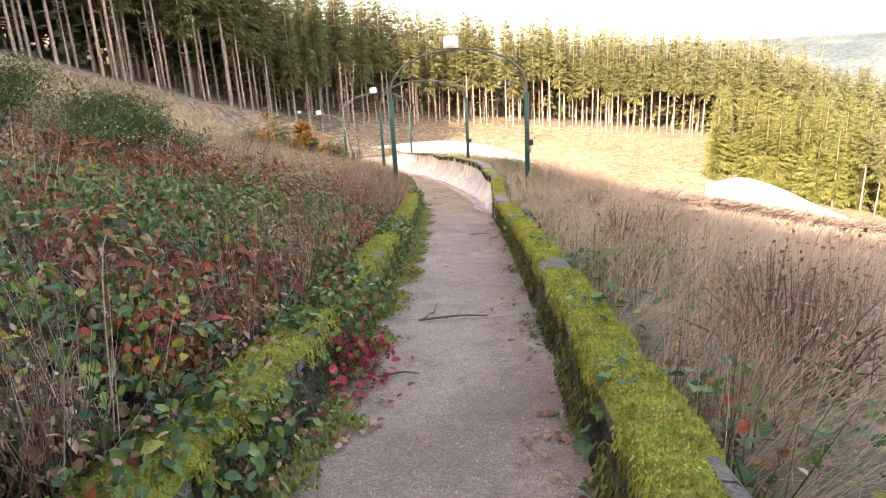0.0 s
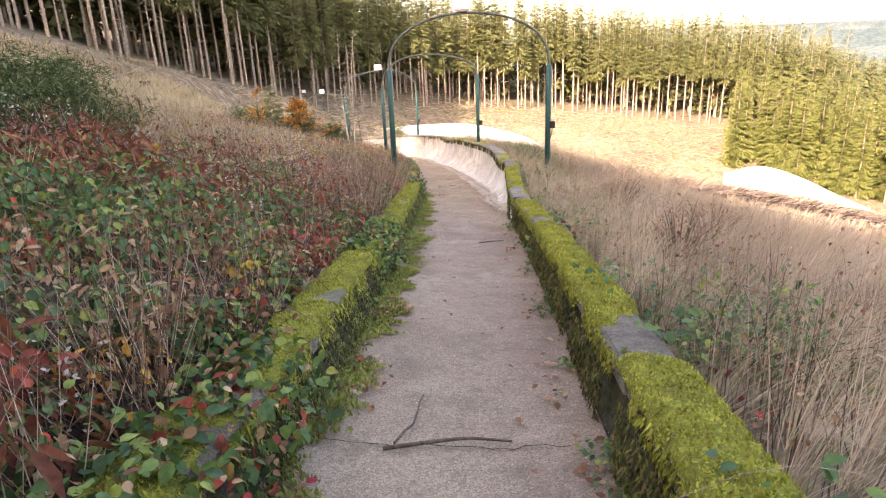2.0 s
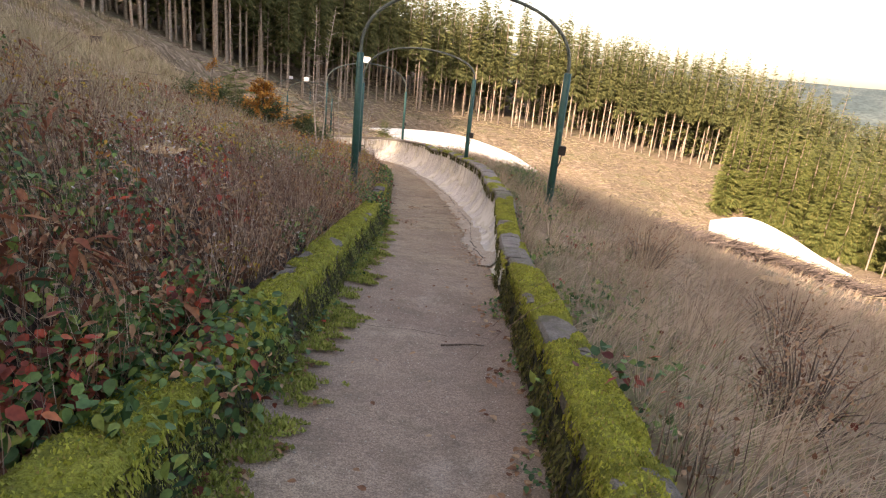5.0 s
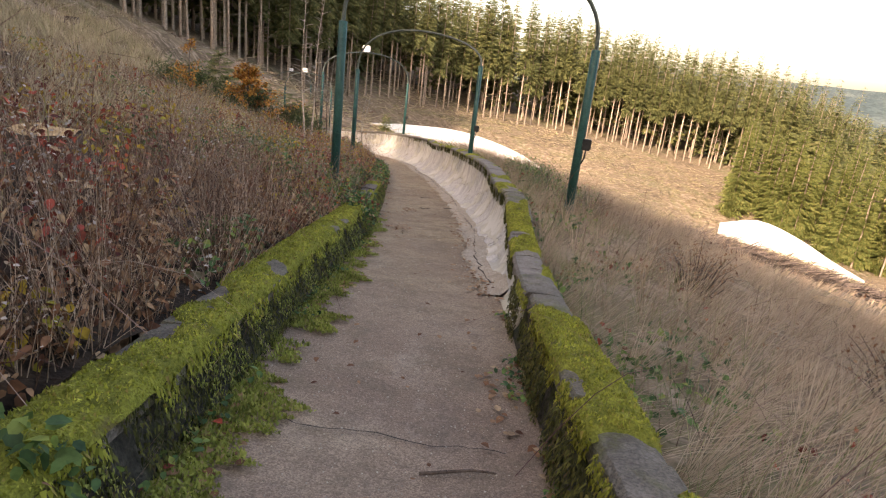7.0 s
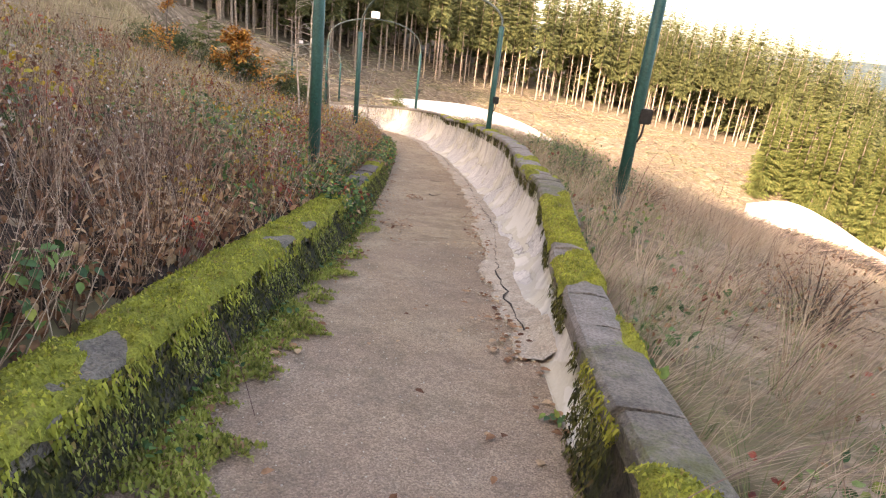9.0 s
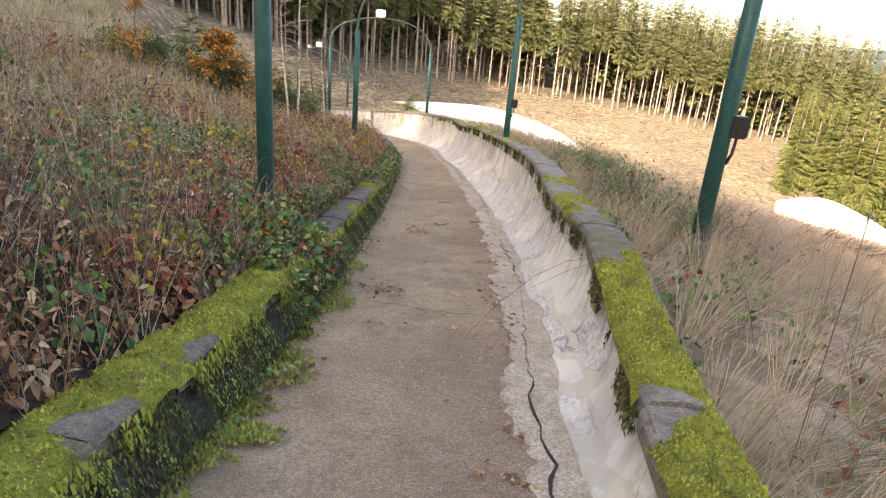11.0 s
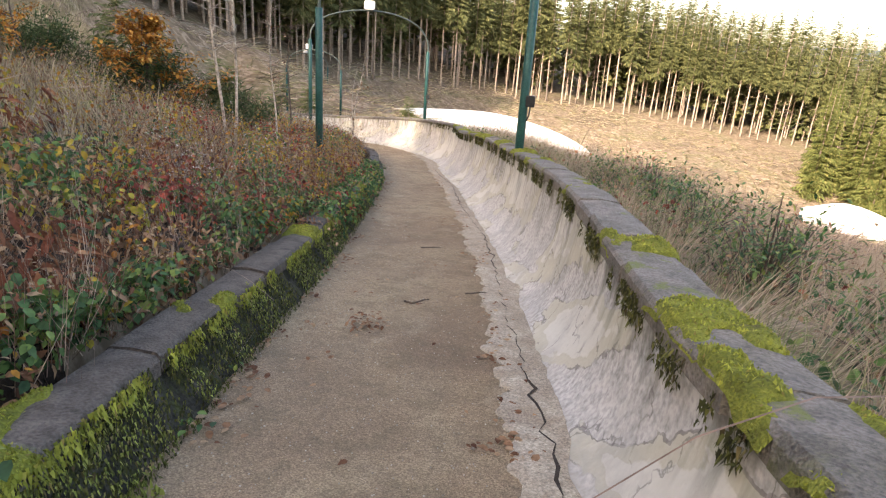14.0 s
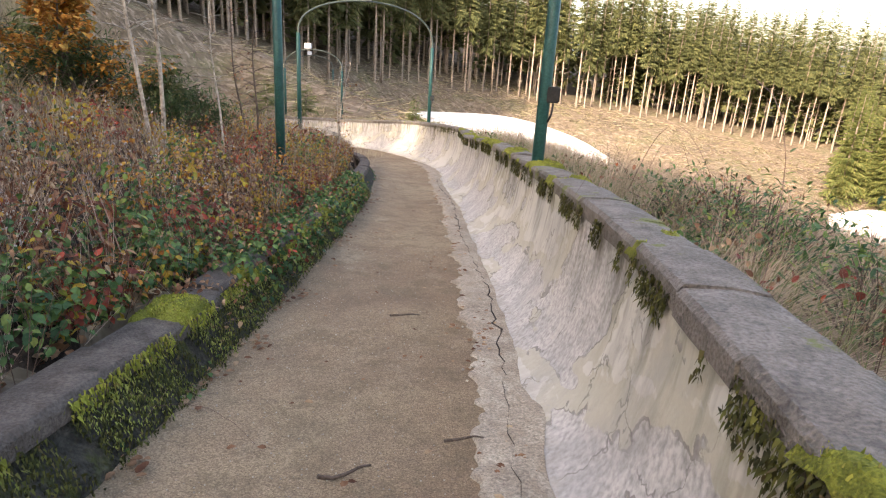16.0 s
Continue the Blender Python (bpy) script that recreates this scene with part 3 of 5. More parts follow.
ARC_R = np.r_[0, np.cumsum(np.linalg.norm(np.diff(RIM, axis=0), axis=1))]
split = ARC_R[int(np.argmin(np.abs(RIM[:, 1] - 17.0)))]
slab_row(wall_right_low, RIM, OUT, ZF + HR, 0.3, ARC_R[cut], 0.62, CAPW, CAPT, [CAP_MOSSY])
slab_row(wall_right, RIM, OUT, ZF + HR, ARC_R[cut], split, 0.6, CAPW, CAPT, [CAP, CAP, CAP_MOSSY])
split2 = ARC_R[int(np.argmin(np.abs(RIM[:, 1] - 19.2)))]
slab_row(wall_right, RIM, OUT, ZF + HR, split, split2, 0.7, CAPW + 0.05, CAPT, [CAP_MOSSY])
slab_row(wall_right, RIM, OUT, ZF + HR, split2, 90, 0.75, CAPW + 0.09, CAPT, [CAP])
ARC_L = np.r_[0, np.cumsum(np.linalg.norm(np.diff(LF, axis=0), axis=1))]
split_l = ARC_L[int(np.argmin(np.abs(LF[:, 1] - 19.5)))]
slab_row(wall_left, LF, -OUT, ZF + HL, 0.3, split_l, 0.62, 0.30, 0.12, [CAP_MOSSY])
slab_row(wall_left, LF, -OUT, ZF + HL, split_l, 60, 1.15, 0.30, 0.12, [CAP_DARK])


# lower bends of the run
def lower_bend(f, label):
    o = (f[:, 2:4] - f[:, :2]) / np.linalg.norm(f[:, 2:4] - f[:, :2], axis=1)[:, None]
    sec = [p3(f[:, :2] - o * 0.3, f[:, 4] - 0.6), p3(f[:, :2], f[:, 4]), p3((f[:, :2] + f[:, 2:4]) / 2, f[:, 4])]
    for k in np.linspace(0, 1, 8):
        a = k * math.pi / 2
        sec.append(p3(f[:, 2:4] + o * (f[:, 5] * np.sin(a))[:, None], f[:, 4] + f[:, 6] * (1 - np.cos(a))))
    for w, h in ((0.35, 0), (0.4, -4)):
        sec.append(p3(f[:, 2:4] + o * (f[:, 5] + w)[:, None], f[:, 4] + f[:, 6] + h))
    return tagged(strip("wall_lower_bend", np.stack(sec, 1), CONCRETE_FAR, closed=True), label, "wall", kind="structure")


lower_bend(FAR, "sunlit concrete bank of a lower bend, sunlight in its white colour")
lower_bend(FAR2, "concrete bank far down the slope, sunlight in its white colour")

# ---- lamp arches over the run ----
def lamp_arch(a, b, foot_a, foot_b, top, sleeve, lamp_at=None, box_on_b=True, box_z=0.0):
    """Two painted posts joined by a bent tube; lamp_at: share of the span at which the floodlight sits."""
    a, b = Vector(a), Vector(b)
    root = tagged(new("lamp_arch"), "dark green steel lamp arch spanning the run", "lamp arch", "lamp arches over the run")
    for foot, p, s in ((foot_a, a, sleeve[0]), (foot_b, b, sleeve[1])):
        bm = bmesh.new()
        tube(bm, [(p.x, p.y, foot - 0.4), (p.x, p.y, s - 0.01), (p.x, p.y, s)], [0.085, 0.075, 0.06], 14)
        part("post", bm, PAINT, root)
        bm = bmesh.new()
        tube(bm, [(p.x, p.y, foot - 0.1), (p.x, p.y, foot + 0.25), (p.x, p.y, foot + 0.27)], [0.10, 0.10, 0.088], 14)
        part("base_sleeve", bm, PAINT, root)
    pts, n = [], 28
    pts.append((a.x, a.y, sleeve[0] - 0.2))
    low = (sleeve[0], sleeve[1])
    for i in range(n + 1):
        t = math.pi * i / n
        k = (1 - math.cos(t)) / 2
        q = a.lerp(b, k)
        base = low[0] * (1 - k) + low[1] * k
        pts.append((q.x, q.y, base + (top - base) * math.sin(t) ** 0.8))
    pts.append((b.x, b.y, sleeve[1] - 0.2))
    bm = bmesh.new()
    tube(bm, pts, [0.035] * len(pts), 10)
    part("arch_tube", bm, ARCH_STEEL, root)
    if lamp_at is not None:
        q = a.lerp(b, lamp_at)
        t = math.acos(1 - 2 * lamp_at)
        base = low[0] * (1 - lamp_at) + low[1] * lamp_at
        z = base + (top - base) * math.sin(t) ** 0.8
        bm = bmesh.new()
        box(bm, (q.x, q.y, z + 0.22), (0.46, 0.2, 0.36), 0.03)
        head = part("floodlight", bm, LAMP_WHITE, root, "white floodlight housing")
        bm = bmesh.new()
        box(bm, (q.x, q.y - 0.105, z + 0.22), (0.38, 0.02, 0.28), 0.006)
        part("lens", bm, LAMP_WHITE, head)
        bm = bmesh.new()
        box(bm, (q.x, q.y, z + 0.02), (0.3, 0.06, 0.05), 0.008)
        part("bracket", bm, BLACK_BOX, root)
    if box_on_b:
        bm = bmesh.new()
        box(bm, (b.x + 0.11, b.y - 0.02, box_z), (0.17, 0.13, 0.2), 0.015)
        part("junction_box", bm, BLACK_BOX, root, "black junction box")
        bm = bmesh.new()
        tube(bm, [(b.x + 0.12, b.y - 0.03, box_z - 0.1), (b.x + 0.11, b.y - 0.03, box_z - 0.25), (b.x + 0.07, b.y - 0.04, box_z - 0.35)], [0.015] * 3, 6)
        part("cable", bm, BLACK_BOX, root)
    return root


def gz(x, y):
    return float(ground(x, y)[0])


lamp_arch((-2.69, 19.2, 0), (1.66, 19.6, 0), gz(-2.69, 19.2), gz(1.66, 19.6), 2.18, (0.78, 0.78), 0.46, True, -0.83)
lamp_arch((-5.3, 31.0, 0), (-0.75, 29.1, 0), gz(-5.3, 31.0), gz(-0.75, 29.1), 1.2, (-0.3, 0.3), None, True, -1.72)
lamp_arch((-10.45, 43.7, 0), (-6.3, 48.7, 0), gz(-10.45, 43.7), gz(-6.3, 48.7), 0.3, (-1.05, -1.33), 0.46, True, -3.5)
lamp_arch((-19.2, 61.5, 0), (-14.9, 61, 0), gz(-19.2, 61.5), gz(-14.9, 61), -1.95, (-3.3, -3.2), 0.42, False)
lamp_arch((-29, 85, 0), (-24.5, 85, 0), gz(-29, 85), gz(-24.5, 85), -3.0, (-4.3, -4.3), 0.42, False)

# ---- distance ----
def ridge(name, r, a0, a1, low, heights, label):
    """A far wooded ridge as a sloping sheet with a toothed skyline."""
    n = 260
    rows = []
    for i in range(n):
        k = i / (n - 1)
        a = radians(a0 + (a1 - a0) * k)
        h = np.interp(k, np.linspace(0, 1, len(heights)), heights) + r * 0.0012 * rng.random() + r * 0.002 * math.sin(k * 40)
        rows.append([(math.sin(a) * rr, math.cos(a) * rr, z) for rr, z in ((r * 0.75, low), (r * 0.87, low + (h - low) * 0.55), (r, h), (r * 1.2, h - 20))])
    tagged(strip(name, rows, HILL), label, "hills", kind="structure")


ridge("backdrop_hills", 900, -180, 180, -75, [20, 14, 16, 22, 18, 16, 14, 18, 20, 22, 20], "hazy blue-green wooded hills on the horizon")
ridge("backdrop_hills_far", 1900, -180, 180, -120, [40, 46, 44, 50, 44, 46, 50, 44, 42, 44, 40], "pale distant wooded ridge under the sky")

# ---- spruces ----
FROND_V, FROND_F = [(-0.03, 0, 0.02), (0.03, 0, 0.02), (0, 1.05, -0.3)], [(0, 1, 2)]
for k, w in ((0.16, 0.2), (0.36, 0.27), (0.56, 0.25), (0.76, 0.18)):
    for side in (-1, 1):
        n = len(FROND_V)
        FROND_V += [(0, k - 0.07, -0.05 - 0.2 * k), (0, k + 0.12, -0.05 - 0.25 * k), (side * w, k + 0.2, -0.2 - 0.3 * k)]
        FROND_F.append((n, n + 1, n + 2))
SPRAY_V = [(0, 0, 0.02), (-0.17, 0.5, -0.12), (0.17, 0.5, -0.12), (0, 0.55, -0.02), (0, 1.08, -0.3), (-0.2, 0.85, -0.3), (0.2, 0.85, -0.3)]
SPRAY_F = [(0, 1, 3), (0, 3, 2), (3, 5, 4), (3, 4, 6)]


def spruce_parts(height, bare, spread, levels, per, seed):
    """Places of the boughs of one spruce: root, yaw, pitch, length."""
    r = np.random.default_rng(seed)
    pos, yaw, pit, size = [], [], [], []
    for i in range(levels):
        k = (i + r.uniform(-0.3, 0.3)) / levels
        z = height * (bare + (1 - bare) * max(k, 0))
        reach = spread * (1 - max(k, 0)) ** 0.75 * (0.75 + 0.25 * min(1, k * 6 + 0.3)) + 0.25
        for j in range(per):
            pos.append((r.normal(0, 0.06), r.normal(0, 0.06), z + r.uniform(-0.25, 0.25)))
            yaw.append(r.uniform(0, math.tau))
            pit.append(r.uniform(-0.35, 0.15) + 0.6 * k)
            size.append(reach * r.uniform(0.65, 1.12))
    size = np.array(size)
    return np.array(pos), np.array(yaw), np.array(pit), np.stack([size * 0.9 + 0.15, size, size], 1)


def trunk_mesh(height, radius, bare, seed):
    r = np.random.default_rng(seed)
    bm = bmesh.new()
    tube(bm, [(0, 0, -1.0), (0, 0, 0.25), (r.normal(0, 0.05), r.normal(0, 0.05), height * 0.35), (r.normal(0, 0.08), 0, height * 0.7), (0, 0, height)], [radius * 1.5, radius * 1.08, radius * 0.8, radius * 0.5, 0.02], 8)
    for i in range(int(26 * bare * 2)):
        z, a, ln = r.uniform(height * 0.12, height * max(bare, 0.2)), r.uniform(0, math.tau), r.uniform(0.4, 1.3)
        e = Vector((math.cos(a) * ln, math.sin(a) * ln, r.uniform(-0.35, 0.05)))
        vs = [bm.verts.new(Vector((0, 0, z)) + o) for o in (Vector((0, 0, 0.03)), Vector((0, 0, -0.03)), e)]
        bm.faces.new(vs)
    return bm


def spruce(height, bare, spread, levels, per, seed, label, group, needles=None, radius=0.16):
    root = tagged(new("spruce_tree"), label, "spruce", group)
    part("trunk", trunk_mesh(height, radius, bare, seed), BARK, root)
    cloud("crown", FROND_V, FROND_F, *spruce_parts(height, bare, spread, levels, per, seed + 50), needles or NEEDLES, root)
    return root


EDGE = np.array([(-52, 24), (-43, 48), (-35, 68), (-31, 86), (-28, 102), (-20, 120), (-9, 131), (8, 138), (25, 141), (40, 142), (54, 141), (72, 139)])
earc = np.r_[0, np.cumsum(np.linalg.norm(np.diff(EDGE, axis=0), axis=1))]


def edge_point(s, back):
    x, y = np.interp(s, earc, EDGE[:, 0]), np.interp(s, earc, EDGE[:, 1])
    x2, y2 = np.interp(s + 1, earc, EDGE[:, 0]), np.interp(s + 1, earc, EDGE[:, 1])
    x1, y1 = np.interp(s - 1, earc, EDGE[:, 0]), np.interp(s - 1, earc, EDGE[:, 1])
    t = np.array((x2 - x1, y2 - y1)) / max(math.hypot(x2 - x1, y2 - y1), 1e-6)
    return x - t[1] * back, y + t[0] * back


old = [spruce(h, b, sp, 40, 8, i * 3 + 1, "tall spruce with bare lower trunk at the forest edge", "forest edge spruces") for i, (h, b, sp) in enumerate([(23.2, 0.42, 1.9), (25, 0.42, 2.1), (21.8, 0.36, 1.8), (24.2, 0.46, 2.0), (22.6, 0.34, 2.1)])]
young = [spruce(h, 0.02, sp, 44, 10, i * 5 + 200, "dense green young spruce branched to the ground", "young spruces", NEEDLES_YOUNG, 0.16) for i, (h, sp) in enumerate([(16.5, 2.2), (15, 2.0), (18, 2.3)])]
used_o, used_y = set(), set()


def plant(templates, used, x, y, size):
    k = int(rng.integers(len(templates)))
    m = Matrix.Translation((x, y, gz(x, y) - 0.1)) @ Matrix.Rotation(rng.uniform(0, math.tau), 4, "Z") @ Matrix.Rotation(rng.normal(0, 0.012), 4, "X")
    if k not in used:
        used.add(k)
        templates[k].matrix_basis = m
        return templates[k]
    t = copy_thing(templates[k], m)
    t.scale = (size, size, size * rng.uniform(0.95, 1.06))
    return t


s = 0.0
while s < earc[-1]:
    x, y = edge_point(s, rng.uniform(-1.0, 1.5))
    plant(old, used_o, x, y, rng.uniform(0.86, 1.06) * (1 - 0.0016 * max(x, 0)))
    s += rng.uniform(1.2, 2.6)
s = 0.0
while s < earc[-1]:
    x, y = edge_point(s, rng.uniform(3.5, 8))
    plant(old, used_o, x, y, rng.uniform(0.9, 1.08) * (1 - 0.0016 * max(x, 0)))
    s += rng.uniform(2.0, 3.6)
# young stand at the meadow's end
for i in range(60):
    k = rng.random()
    x, y = 44 + 30 * k + rng.normal(0, 1.5), 114 - 27 * k + rng.uniform(0, 14) + rng.normal(0, 1)
    plant(young, used_y, x, y, rng.uniform(0.85, 1.1))
for i in range(14):
    plant(old, used_o, 60 + 16 * i / 14 + rng.normal(0, 1), 96 - 14 * i / 14 + rng.normal(0, 2) + 5, rng.uniform(0.72, 0.88))


def woods(name, spots, label, levels=20, per=7, bare=(0.38, 0.52), tall=(20, 24)):
    """A stretch of wood in one piece: trunks and crowns."""
    root = tagged(new(name), label, "forest", kind="stuff")
    tp, ty, tpi, ts, kp, ks = [], [], [], [], [], []
    for n, (x, y) in enumerate(spots):
        h = rng.uniform(*tall)
        z = gz(x, y)
        p, a, b, c = spruce_parts(h, rng.uniform(*bare), rng.uniform(2.6, 3.3), levels, per, 400 + n)
        tp.append(p + (x, y, z)), ty.append(a), tpi.append(b), ts.append(c)
        kp.append((x, y, z - 0.5)), ks.append((0.2, 0.2, h))
    ring = [(math.cos(j * math.tau / 6) * r, math.sin(j * math.tau / 6) * r, z) for r, z in ((1, 0), (0.1, 1)) for j in range(6)]
    rf = [t for j in range(6) for t in ((j, (j + 1) % 6, 6 + j), ((j + 1) % 6, 6 + (j + 1) % 6, 6 + j))]
    k = len(kp)
    cloud("trunks", ring, rf, np.array(kp), np.zeros(k), np.zeros(k), np.array(ks), BARK, root)
    cloud("crowns", SPRAY_V, SPRAY_F, np.concatenate(tp), np.concatenate(ty), np.concatenate(tpi), np.concatenate(ts), NEEDLES, root)


deep = []
for back in (9, 12.5, 16.5, 21, 27, 34):
    s = rng.uniform(0, 3)
    while s < earc[-1]:
        deep.append(edge_point(s, back + rng.uniform(-2, 2)))
        s += rng.uniform(2.4, 3.8)
woods("forest_interior", deep, "dark dense spruce forest behind the edge", 22, 7, (0.05, 0.25))
# unseen spruces behind the start, placed to keep the sun off the near run
behind = [(rng.uniform(-60, 36), rng.uniform(-46, -15)) for i in range(310)] + [(rng.uniform(-70, -46), rng.uniform(-16, 30)) for i in range(60)]
woods("forest_uphill", behind, "unseen spruces uphill, added to shade the near run", 13, 7, tall=(21, 25))
right = [(60 + rng.uniform(0, 70), 112 + rng.uniform(0, 60)) for i in range(150)]
woods("forest_valley", right, "spruce forest along the valley side", 20, 7, tall=(15, 18.5))

# ---- low growth ----
LEAF_V = [(0, 0, 0), (-0.3, 0.2, 0.05), (0.3, 0.2, 0.05), (-0.33, 0.58, 0.06), (0.33, 0.58, 0.06), (0, 0.5, -0.01), (0, 1.05, -0.12)]
LEAF_F = [(0, 5, 1), (0, 2, 5), (1, 5, 3), (5, 2, 4), (3, 5, 6), (5, 4, 6)]
BLADE_V = [(-0.5, 0, 0), (0.5, 0, 0), (-0.35, 0.10, 0.45), (0.35, 0.10, 0.45), (0, 0.34, 0.95)]
BLADE_F = [(0, 1, 3), (0, 3, 2), (2, 3, 4)]
STEM_V = [(-0.5, 0, 0), (0.5, 0, 0), (0, 0.8, 0), (0.2, 0.06, 0.5), (0, 0.16, 1.0)]
STEM_F = [(0, 1, 3), (1, 2, 3), (2, 0, 3), (0, 3, 4), (3, 2, 4)]
near_i = np.where((MID[:, 1] > -4.5) & (MID[:, 1] < 46))[0]


def beside(n, side, reach, floor_at=0.0, bias=1.0, y0=-4.5, y1=46.0):
    """Random spots beside the run: places on the hillside and their distance from the wall."""
    ok = near_i[(MID[near_i, 1] > y0) & (MID[near_i, 1] < y1)]
    i = ok[(rng.random(n) * len(ok)).astype(int)]
    d = floor_at + reach * rng.random(n) ** bias
    jit = rng.uniform(-0.15, 0.15, n)
    if side < 0:
        xy = LF[i] - OUT[i] * (0.26 + d)[:, None]
    else:
        xy = RIM[i] + OUT[i] * (0.33 + d)[:, None]
    xy = xy + np.c_[-OUT[i, 1], OUT[i, 0]] * jit[:, None]
    z = np.concatenate([ground(c[:, 0], c[:, 1]) for c in np.array_split(xy, max(n // 2000, 1))])
    return np.c_[xy, z], d, i


def leaves(name, n, side, reach, material, label, size=(0.05, 0.09), top=0.55, bias=1.4, clump=0.0, k=0.8, shift=0.0, **more):
    p, d, i = beside(n, side, reach, bias=bias, **more)
    w = wobble(p[:, 0] + shift, p[:, 1] - shift, k)
    p, d = p[w > clump], d[w > clump]
    w = w[w > clump]
    m = len(p)
    hill = 0.55 + 0.5 * wobble(p[:, 0], p[:, 1], 0.6) + 0.35 * wobble(p[:, 1] + 5, p[:, 0], 1.5)
    p[:, 2] += top * (0.12 + 0.95 * np.clip(hill, 0.05, 1.35)) * rng.random(m) ** 0.7 * np.clip(0.45 + d * 0.9, 0.3, 1)
    return tagged(cloud(name, LEAF_V, LEAF_F, p, rng.uniform(0, math.tau, m), rng.normal(-0.15, 0.7, m), rng.uniform(*size, m), material, roll=rng.normal(0, 0.7, m)), label, "undergrowth", kind="stuff")


def blades(name, n, side, reach, material, label, tall=(0.4, 0.8), wide=0.006, lean=0.25, bias=1.0, clump=-9, k=0.8, shift=0.0, shape=None, wind=None, **more):
    p, d, i = beside(n, side, reach, bias=bias, **more)
    w = wobble(p[:, 0] + shift, p[:, 1] - shift, k)
    p, d = p[w > clump], d[w > clump]
    m = len(p)
    h = rng.uniform(*tall, m) * (0.8 + 0.3 * wobble(p[:, 0], p[:, 1], 0.5))
    wd = wide * (1 + d * 0.12)
    v, f = shape or (BLADE_V, BLADE_F)
    yaw = rng.uniform(0, math.tau, m) if wind is None else rng.normal(wind, 0.9, m)
    return tagged(cloud(name, v, f, p, yaw, rng.normal(0, lean, m), np.stack([wd, h * (1 if v is BLADE_V else wd / h), h], 1), material), label, "grass", kind="stuff")


def tussocks(name, n, side, reach, material, label, tall, wide, cell=0.4, spread=0.45, wind=(0.35, -0.1), bias=1.2, **more):
    """Grass in tussocks: blades fan out from shared roots and bend with the wind."""
    p, d, i = beside(n, side, reach, bias=bias, **more)
    a, b = np.floor(p[:, 0] / cell), np.floor(p[:, 1] / cell)
    cx, cy = (a + lattice(a, b, 21.0)) * cell, (b + lattice(a, b, 22.0)) * cell
    keep = rng.random(n) < 0.25 + lattice(a, b, 23.0)
    p, d, cx, cy, a, b = p[keep], d[keep], cx[keep], cy[keep], a[keep], b[keep]
    ox, oy = p[:, 0] - cx, p[:, 1] - cy
    p[:, 0] -= 0.55 * ox
    p[:, 1] -= 0.55 * oy
    m = len(p)
    dx, dy = ox / cell * spread * 2 + wind[0] + rng.normal(0, 0.16, m), oy / cell * spread * 2 + wind[1] + rng.normal(0, 0.16, m)
    h = rng.uniform(*tall, m) * (0.6 + 0.7 * lattice(a, b, 24.0)) * (0.75 + 0.5 * lattice(p[:, 0] * 0.4, p[:, 1] * 0.4, 25.0))
    w = wide * (1 + d * 0.2)
    return tagged(cloud(name, BLADE_V, BLADE_F, p, np.arctan2(-dx, dy), -np.hypot(dx, dy) * 0.75, np.stack([w, h, h], 1), material), label, "grass", kind="stuff")


WEED_LEAF = mat("dead_weed_leaf", [(0.0, (0.12, 0.075, 0.05)), (0.5, (0.25, 0.17, 0.115)), (1.0, (0.42, 0.33, 0.24))], island=True, bump=0, sub=0.25)
FERN = mat("bracken_rust", [(0.0, (0.11, 0.04, 0.025)), (0.5, (0.22, 0.075, 0.04)), (1.0, (0.30, 0.14, 0.07))], island=True, bump=0, sub=0.25)
SEED = mat("pale_seed_head", [(0.0, (0.34, 0.31, 0.28)), (1.0, (0.56, 0.52, 0.47))], island=True, bump=0, sub=0.3)
# every plant of the bank: a kind, a root, a reach and a height
KINDS = ("bramble", "red", "yellow", "orange", "fern", "weed", "seed", "withered")
roots = {k: [] for k in KINDS}
for tries in range(2750):
    i = int(near_i[int(rng.random() * len(near_i))])
    d = 0.02 + 8.5 * rng.random() ** 1.75
    x, y = LF[i] - OUT[i] * (0.26 + d) + np.array((-OUT[i, 1], OUT[i, 0])) * rng.uniform(-0.2, 0.2)
    patch, patch2 = float(fbm(x * 0.55, y * 0.55, 31.0, 2)), float(fbm(x * 0.9, y * 0.9, 37.0, 2))
    low_part, end_part = np.clip((y - 16) / 3, 0, 1), np.clip((y - 24) / 4, 0, 1)
    start_part = np.clip((10.5 - y) / 3, 0, 1)
    share = np.array((
        (1.6 * start_part + 0.25 + 1.5 * low_part * (1 - end_part)) * (d < 3.2) * (patch > 0.44) + 0.12,
        (0.5 * start_part + 0.1 + 0.25 * low_part) * (d < 5) * (patch2 > 0.48) + 0.04,
        0.12 + 0.3 * low_part,
        0.05 + 0.25 * low_part + 0.55 * end_part,
        2.6 * math.exp(-(((x + 4.7) / 1.5) ** 2 + ((y - 8.4) / 1.6) ** 2)) + 0.05,
        0.8 - 0.5 * low_part * (d < 2.5) - 0.5 * start_part + 0.5 * (patch < 0.47),
        0.9 * (patch2 < 0.46) * (y > 7) * (d > 0.8) + 0.05,
        0.95))
    kind = KINDS[int(np.searchsorted(np.cumsum(share / share.sum()), rng.random()))]
    roots[kind].append((x, y, d, rng.uniform(0.8, 1.25)))


